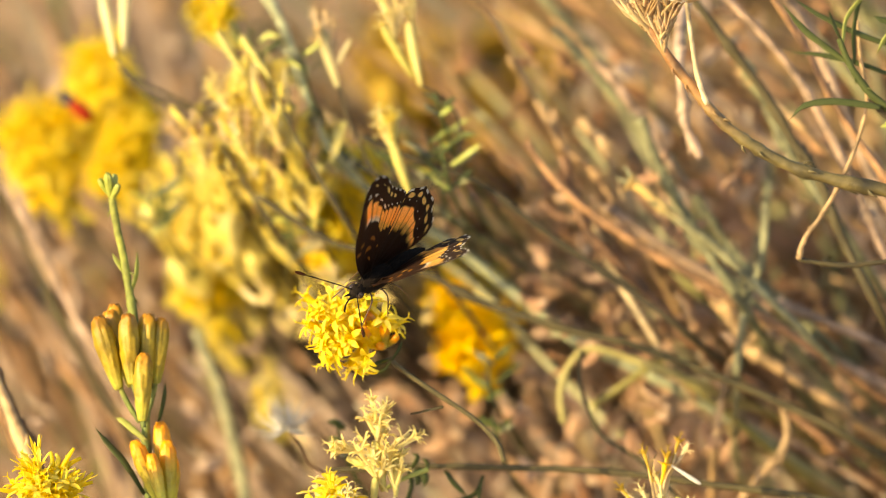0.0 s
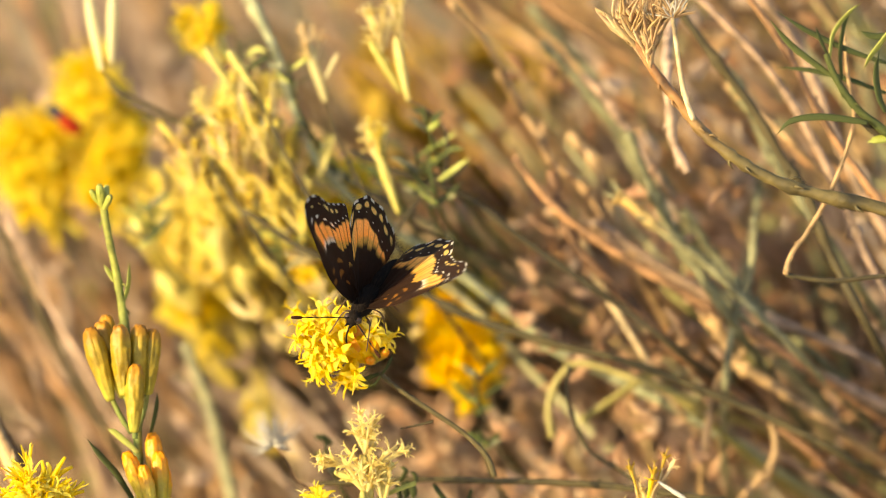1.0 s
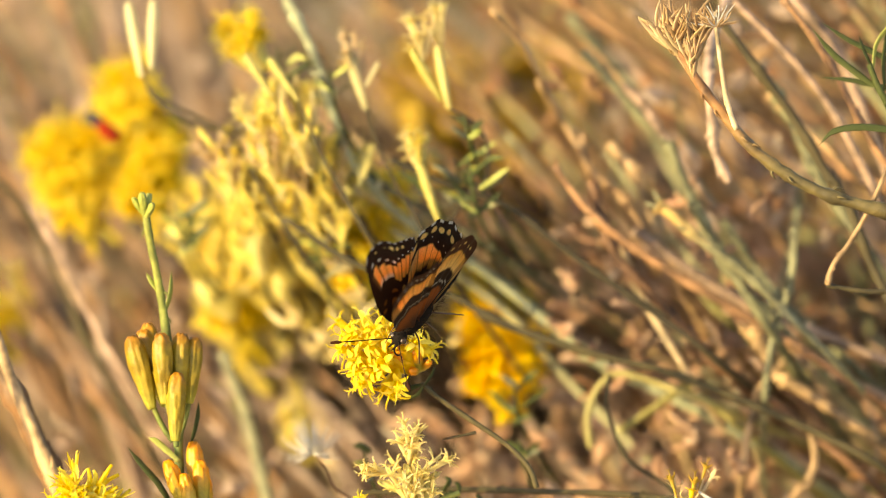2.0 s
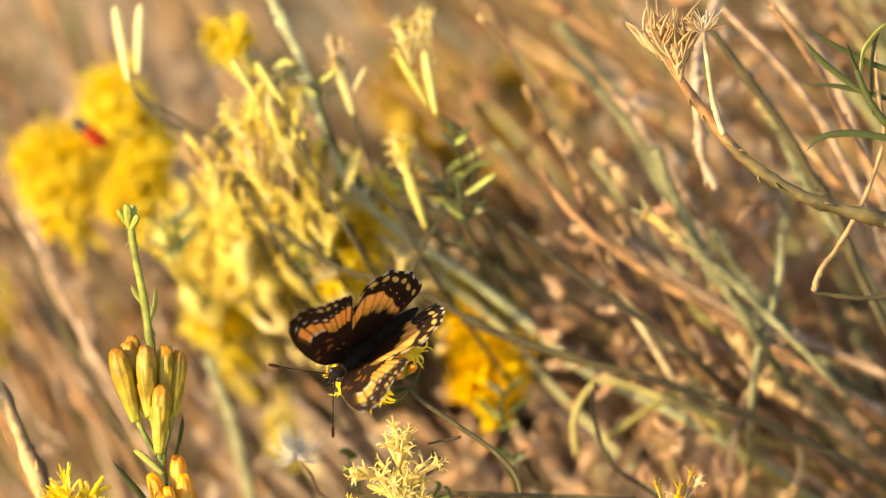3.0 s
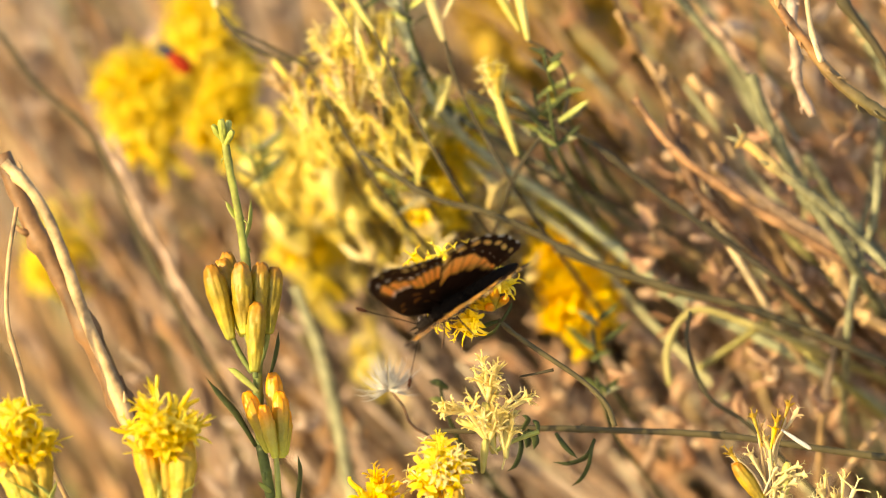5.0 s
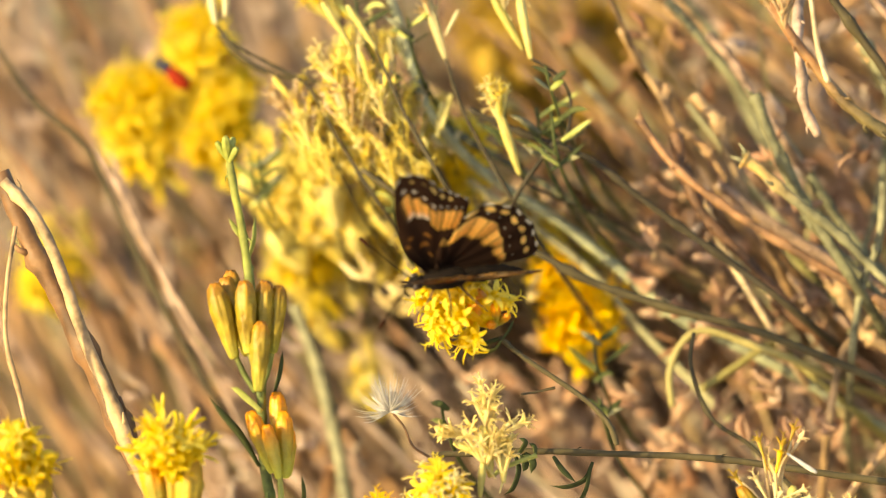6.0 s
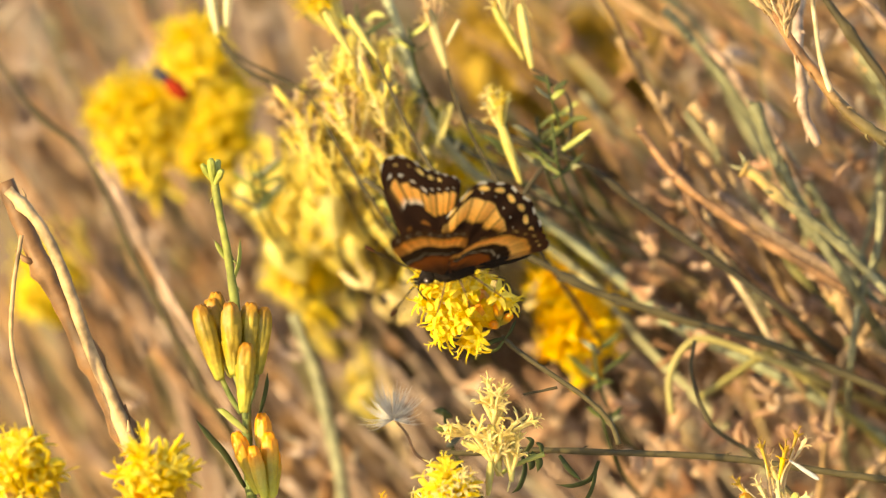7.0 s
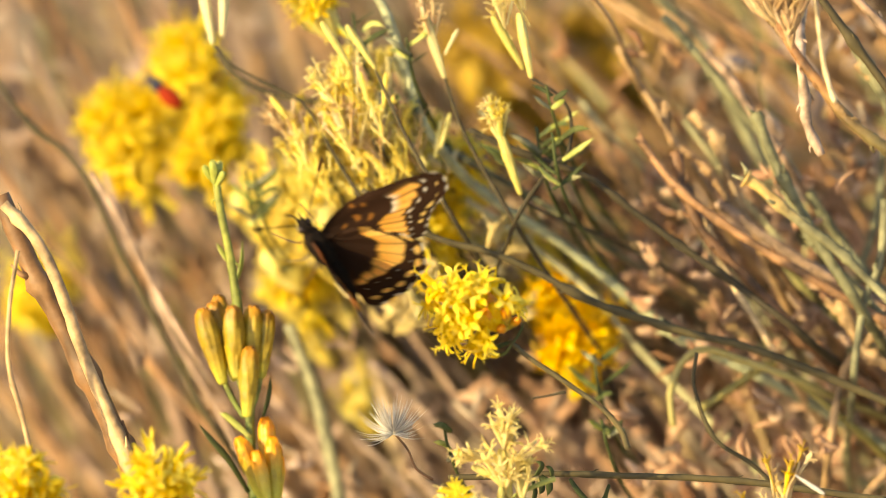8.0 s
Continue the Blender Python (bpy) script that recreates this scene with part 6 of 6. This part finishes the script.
def motions():
    walk(butterfly, [
        (0.0, pose(-0.00102, -0.00722, 0.50532, -13.0, -32.1, 145.1)),
        (0.2, pose(0.00176, -0.00754, 0.50430, -10.4, -21.5, 157.5)),
        (0.4, pose(-0.00025, -0.00791, 0.50336, -17.6, -23.0, 155.2)),
        (0.5, pose(-0.00136, -0.00771, 0.50396, -27.3, -22.0, 157.3)),
        (0.8, pose(0.00200, -0.00768, 0.50408, -25.8, -19.7, 158.3)),
        (1.0, pose(-0.00038, -0.00754, 0.50445, -18.8, -18.6, 160.3)),
        (1.1, pose(-0.00145, -0.00697, 0.50605, -15.3, -18.6, 157.9)),
        (1.3, pose(-0.00049, -0.00714, 0.50550, -16.2, -16.2, 158.9)),
        (1.5, pose(-0.00096, -0.00821, 0.50262, -32.9, -16.5, 157.3)),
        (1.7, pose(0.00083, -0.00771, 0.50410, -36.4, -17.5, 153.4)),
        (2.8, pose(-0.00264, -0.00922, 0.49985, -39.3, -36.0, 148.2)),
        (2.9, pose(-0.00474, -0.00932, 0.49947, -35.4, -36.6, 150.4)),
        (3.0, pose(-0.00481, -0.00936, 0.49938, -41.6, -38.8, 147.5)),
        (3.2, pose(-0.00417, -0.00952, 0.49901, -54.6, -40.7, 149.2)),
        (3.5, pose(-0.00402, -0.00970, 0.49841, -77.6, -44.7, 148.7)),
        (3.7, pose(-0.00439, -0.01069, 0.49575, -66.9, -46.1, 146.8)),
        (4.0, pose(-0.00451, -0.00965, 0.49847, -80.7, -48.9, 145.1)),
        (4.3, pose(-0.00299, -0.01013, 0.49729, -58.5, -40.7, 145.6)),
        (4.5, pose(-0.00479, -0.00992, 0.49771, -67.4, -43.4, 142.7)),
        (4.7, pose(-0.00539, -0.01045, 0.49647, -62.6, -36.6, 145.9)),
        (5.8, pose(-0.00386, -0.00665, 0.50299, 18.7, -46.4, 86.2)),
        (5.9, pose(-0.00633, -0.00633, 0.50386, 11.8, -46.2, 90.6)),
        (6.0, pose(-0.00614, -0.00675, 0.50262, -5.6, -44.9, 106.0)),
        (6.2, pose(-0.00605, -0.00651, 0.50322, -3.1, -39.4, 99.0)),
        (6.5, pose(-0.00652, -0.00629, 0.50380, -13.7, -29.1, 107.5)),
        (6.7, pose(-0.00685, -0.00627, 0.50378, -7.4, -28.0, 105.7)),
        (7.0, pose(-0.00553, -0.00602, 0.50454, -14.6, -24.7, 105.9)),
        (7.3, pose(-0.00457, -0.00610, 0.50438, -8.4, -27.5, 102.3)),
        (7.5, pose(-0.00520, -0.00655, 0.50316, -11.7, -27.6, 105.5)),
        (7.6, pose(-0.00504, -0.00679, 0.50254, -9.9, -30.0, 106.0)),
        (7.8, pose(-0.00792, -0.00683, 0.50247, -4.5, -33.7, 103.6)),
        (7.9, pose(-0.00685, -0.00624, 0.50416, 12.2, -35.3, 94.8)),
        (8.0, pose(-0.02222, 0.00362, 0.50643, 84.3, -33.8, 35.6)),
    ])
    walk(wings["fore", 1], [
        (0.0, hinge(1, FORE, 78.8, -18.3)), (0.2, hinge(1, FORE, 54.0, -15.9)), (0.4, hinge(1, FORE, 38.4, -14.1)),
        (0.5, hinge(1, FORE, 64.5, -13.8)), (0.8, hinge(1, FORE, 60.4, -18.2)), (1.0, hinge(1, FORE, 62.0, -15.1)),
        (1.1, hinge(1, FORE, 72.8, -20.9)), (1.3, hinge(1, FORE, 44.4, -19.2)), (1.5, hinge(1, FORE, 68.7, -14.9)),
        (1.7, hinge(1, FORE, 83.4, -21.2)), (2.8, hinge(1, FORE, 58.7, -14.2)), (2.9, hinge(1, FORE, 54.7, -11.4)),
        (3.0, hinge(1, FORE, 73.2, -9.2)), (3.2, hinge(1, FORE, 73.1, -6.1)), (3.5, hinge(1, FORE, 78.4, -14.2)),
        (3.7, hinge(1, FORE, 78.4, -12.9)), (4.0, hinge(1, FORE, 73.0, -18.5)), (4.3, hinge(1, FORE, 68.9, -14.6)),
        (4.5, hinge(1, FORE, 62.0, -18.3)), (4.7, hinge(1, FORE, 78.5, -13.3)), (5.8, hinge(1, FORE, 81.2, -15.6)),
        (5.9, hinge(1, FORE, 70.6, -14.8)), (6.0, hinge(1, FORE, 70.1, -12.9)), (6.2, hinge(1, FORE, 62.2, -9.9)),
        (6.5, hinge(1, FORE, 74.5, -11.9)), (6.7, hinge(1, FORE, 13.4, -18.0)), (7.0, hinge(1, FORE, 77.8, -13.6)),
        (7.3, hinge(1, FORE, 72.7, -14.3)), (7.5, hinge(1, FORE, 76.0, -13.4)), (7.6, hinge(1, FORE, 58.2, -14.5)),
        (7.8, hinge(1, FORE, 68.8, -15.7)), (7.9, hinge(1, FORE, 56.0, -21.9)), (8.0, hinge(1, FORE, 42.1, -22.6)),
    ])
    walk(wings["fore", -1], [
        (0.0, hinge(-1, FORE, 59.2, -26.1)), (0.2, hinge(-1, FORE, 35.9, -20.6)), (0.4, hinge(-1, FORE, 30.9, -18.7)),
        (0.5, hinge(-1, FORE, 48.3, -20.5)), (0.8, hinge(-1, FORE, 44.2, -17.1)), (1.0, hinge(-1, FORE, 50.2, -21.3)),
        (1.1, hinge(-1, FORE, 63.1, -18.8)), (1.3, hinge(-1, FORE, 31.5, -19.0)), (1.5, hinge(-1, FORE, 53.3, -19.0)),
        (1.7, hinge(-1, FORE, 81.0, -13.5)), (2.8, hinge(-1, FORE, 69.8, -13.0)), (2.9, hinge(-1, FORE, 46.2, -14.5)),
        (3.0, hinge(-1, FORE, 61.2, -10.1)), (3.2, hinge(-1, FORE, 64.0, -9.6)), (3.5, hinge(-1, FORE, 65.1, -15.7)),
        (3.7, hinge(-1, FORE, 79.7, -14.3)), (4.0, hinge(-1, FORE, 64.6, -18.9)), (4.3, hinge(-1, FORE, 73.9, -14.1)),
        (4.5, hinge(-1, FORE, 66.3, -19.1)), (4.7, hinge(-1, FORE, 72.5, -14.1)), (5.8, hinge(-1, FORE, 69.0, -12.4)),
        (5.9, hinge(-1, FORE, 49.5, -13.8)), (6.0, hinge(-1, FORE, 67.5, -8.3)), (6.2, hinge(-1, FORE, 60.9, -13.3)),
        (6.5, hinge(-1, FORE, 77.1, -7.2)), (6.7, hinge(-1, FORE, 33.9, -4.8)), (7.0, hinge(-1, FORE, 67.6, -7.9)),
        (7.3, hinge(-1, FORE, 66.8, -10.2)), (7.5, hinge(-1, FORE, 66.1, -10.6)), (7.6, hinge(-1, FORE, 62.7, -15.9)),
        (7.8, hinge(-1, FORE, 58.3, -19.7)), (7.9, hinge(-1, FORE, 32.7, -31.5)), (8.0, hinge(-1, FORE, 69.3, -38.2)),
    ])
    walk(wings["hind", 1], [
        (0.0, hinge(1, HIND, 77.5, -9.1)), (0.2, hinge(1, HIND, 55.7, -13.8)), (0.4, hinge(1, HIND, 41.2, -9.6)),
        (0.5, hinge(1, HIND, 63.7, -10.7)), (0.8, hinge(1, HIND, 60.9, -15.6)), (1.0, hinge(1, HIND, 61.9, -10.3)),
        (1.1, hinge(1, HIND, 71.5, -13.7)), (1.3, hinge(1, HIND, 48.7, -10.4)), (1.5, hinge(1, HIND, 70.7, -11.1)),
        (1.7, hinge(1, HIND, 84.7, -9.8)), (2.8, hinge(1, HIND, 55.5, -12.3)), (2.9, hinge(1, HIND, 51.3, -12.4)),
        (3.0, hinge(1, HIND, 71.9, -7.5)), (3.2, hinge(1, HIND, 73.0, -5.1)), (3.5, hinge(1, HIND, 83.1, -3.3)),
        (3.7, hinge(1, HIND, 78.3, -5.7)), (4.0, hinge(1, HIND, 76.0, -5.6)), (4.3, hinge(1, HIND, 67.5, -9.3)),
        (4.5, hinge(1, HIND, 62.5, -9.9)), (4.7, hinge(1, HIND, 78.1, -7.3)), (5.8, hinge(1, HIND, 80.6, -7.8)),
        (5.9, hinge(1, HIND, 74.4, -8.3)), (6.0, hinge(1, HIND, 70.9, -7.6)), (6.2, hinge(1, HIND, 62.7, -8.6)),
        (6.5, hinge(1, HIND, 74.8, -7.6)), (6.7, hinge(1, HIND, 14.6, -8.1)), (7.0, hinge(1, HIND, 80.2, -8.9)),
        (7.3, hinge(1, HIND, 72.7, -7.7)), (7.5, hinge(1, HIND, 76.0, -6.4)), (7.6, hinge(1, HIND, 57.1, -6.0)),
        (7.8, hinge(1, HIND, 66.4, -6.1)), (7.9, hinge(1, HIND, 60.2, -7.6)), (8.0, hinge(1, HIND, 43.7, -11.4)),
    ])
    walk(wings["hind", -1], [
        (0.0, hinge(-1, HIND, 59.0, -12.0)), (0.2, hinge(-1, HIND, 34.5, -11.5)), (0.4, hinge(-1, HIND, 28.6, -11.5)),
        (0.5, hinge(-1, HIND, 47.0, -12.6)), (0.8, hinge(-1, HIND, 45.0, -10.4)), (1.0, hinge(-1, HIND, 47.7, -12.9)),
        (1.1, hinge(-1, HIND, 59.9, -12.7)), (1.3, hinge(-1, HIND, 31.1, -11.2)), (1.5, hinge(-1, HIND, 53.0, -10.8)),
        (1.7, hinge(-1, HIND, 81.8, -1.7)), (2.8, hinge(-1, HIND, 70.8, -5.5)), (2.9, hinge(-1, HIND, 45.5, -10.8)),
        (3.0, hinge(-1, HIND, 62.7, -8.9)), (3.2, hinge(-1, HIND, 64.4, -8.1)), (3.5, hinge(-1, HIND, 65.7, -7.9)),
        (3.7, hinge(-1, HIND, 79.7, -7.7)), (4.0, hinge(-1, HIND, 64.9, -12.9)), (4.3, hinge(-1, HIND, 74.3, -7.1)),
        (4.5, hinge(-1, HIND, 67.4, -13.9)), (4.7, hinge(-1, HIND, 72.7, -5.8)), (5.8, hinge(-1, HIND, 69.8, -8.9)),
        (5.9, hinge(-1, HIND, 52.2, -8.0)), (6.0, hinge(-1, HIND, 67.2, -6.1)), (6.2, hinge(-1, HIND, 60.9, -7.3)),
        (6.5, hinge(-1, HIND, 75.8, -8.2)), (6.7, hinge(-1, HIND, 38.6, -5.9)), (7.0, hinge(-1, HIND, 65.5, -9.9)),
        (7.3, hinge(-1, HIND, 68.3, -11.2)), (7.5, hinge(-1, HIND, 67.0, -8.9)), (7.6, hinge(-1, HIND, 63.4, -8.3)),
        (7.8, hinge(-1, HIND, 58.6, -9.7)), (7.9, hinge(-1, HIND, 32.7, -14.6)), (8.0, hinge(-1, HIND, 69.3, -17.3)),
    ])

    def shifted(du, dv):
        return (RIGHT * du + UP * dv) * U

    def sway(plant, rows):
        home = plant.location.copy()
        walk(plant, [(t, Matrix.Translation(home + move)) for t, move in rows])
    sway(perch, [(0.0, shifted(-0.4, 0.7)), (0.5, shifted(-0.2, 0.9)), (1.0, shifted(0.3, 0.9)), (1.5, shifted(0.7, 0.5)), (3.0, shifted(0.6, 0.6)), (3.5, shifted(0.9, 0.3)), (4.0, shifted(0.1, 0.2)), (4.5, shifted(0.0, 0.0)), (4.7, shifted(0.4, -0.1)), (5.8, shifted(-0.0, 2.3)), (6.0, shifted(-0.0, 1.1)), (6.5, shifted(-0.8, 2.1)), (7.0, shifted(-0.3, 2.5)), (7.5, shifted(0.8, 1.7)), (8.0, shifted(0.7, 4.3))])
    low = [(0.0, shifted(-1.5, -0.3)), (0.5, shifted(-1.8, 0.2)), (1.0, shifted(-1.2, 0.1)), (1.5, shifted(-0.7, -0.1)), (3.0, shifted(0.3, 0.1)), (3.5, shifted(1.1, 0.3)), (4.0, shifted(0.3, 0.6)), (4.5, shifted(0.0, 0.0)), (6.0, shifted(-1.4, -0.5)), (6.5, shifted(-1.2, 0.6)), (7.0, shifted(-0.8, 1.0)), (7.5, shifted(0.2, -0.3)), (8.0, shifted(0.6, -0.6))]
    sway(low_sprig, low)
    sway(flower_c, low)
    sway(bud_sprig, [(0.0, shifted(-1.1, -0.4)), (0.5, shifted(-0.0, 0.5)), (1.0, shifted(-0.0, 0.4)), (1.5, shifted(0.3, 0.7)), (3.0, shifted(0.1, -1.5)), (3.5, shifted(0.0, -0.8)), (4.0, shifted(-1.1, -2.3)), (4.5, shifted(0.0, 0.0)), (6.0, shifted(1.5, 1.3)), (6.5, shifted(-1.2, -1.1)), (7.0, shifted(-2.0, -1.0)), (7.5, shifted(-1.0, 0.6)), (8.0, shifted(-1.4, 1.1))])
    left = [(0.0, shifted(-2.4, -1.6)), (0.5, shifted(-1.3, -1.5)), (1.0, shifted(-1.3, -0.3)), (1.5, shifted(-1.0, -0.0)), (3.0, shifted(1.1, -2.0)), (3.5, shifted(1.0, -1.1)), (4.0, shifted(-0.6, -2.1)), (4.5, shifted(0.0, 0.0)), (6.0, shifted(1.8, 2.0)), (6.5, shifted(-0.9, -0.9)), (7.0, shifted(-2.1, -1.1)), (7.5, shifted(-0.5, 0.2)), (8.0, shifted(-1.2, 0.5))]
    sway(flower_a, left)


motions()
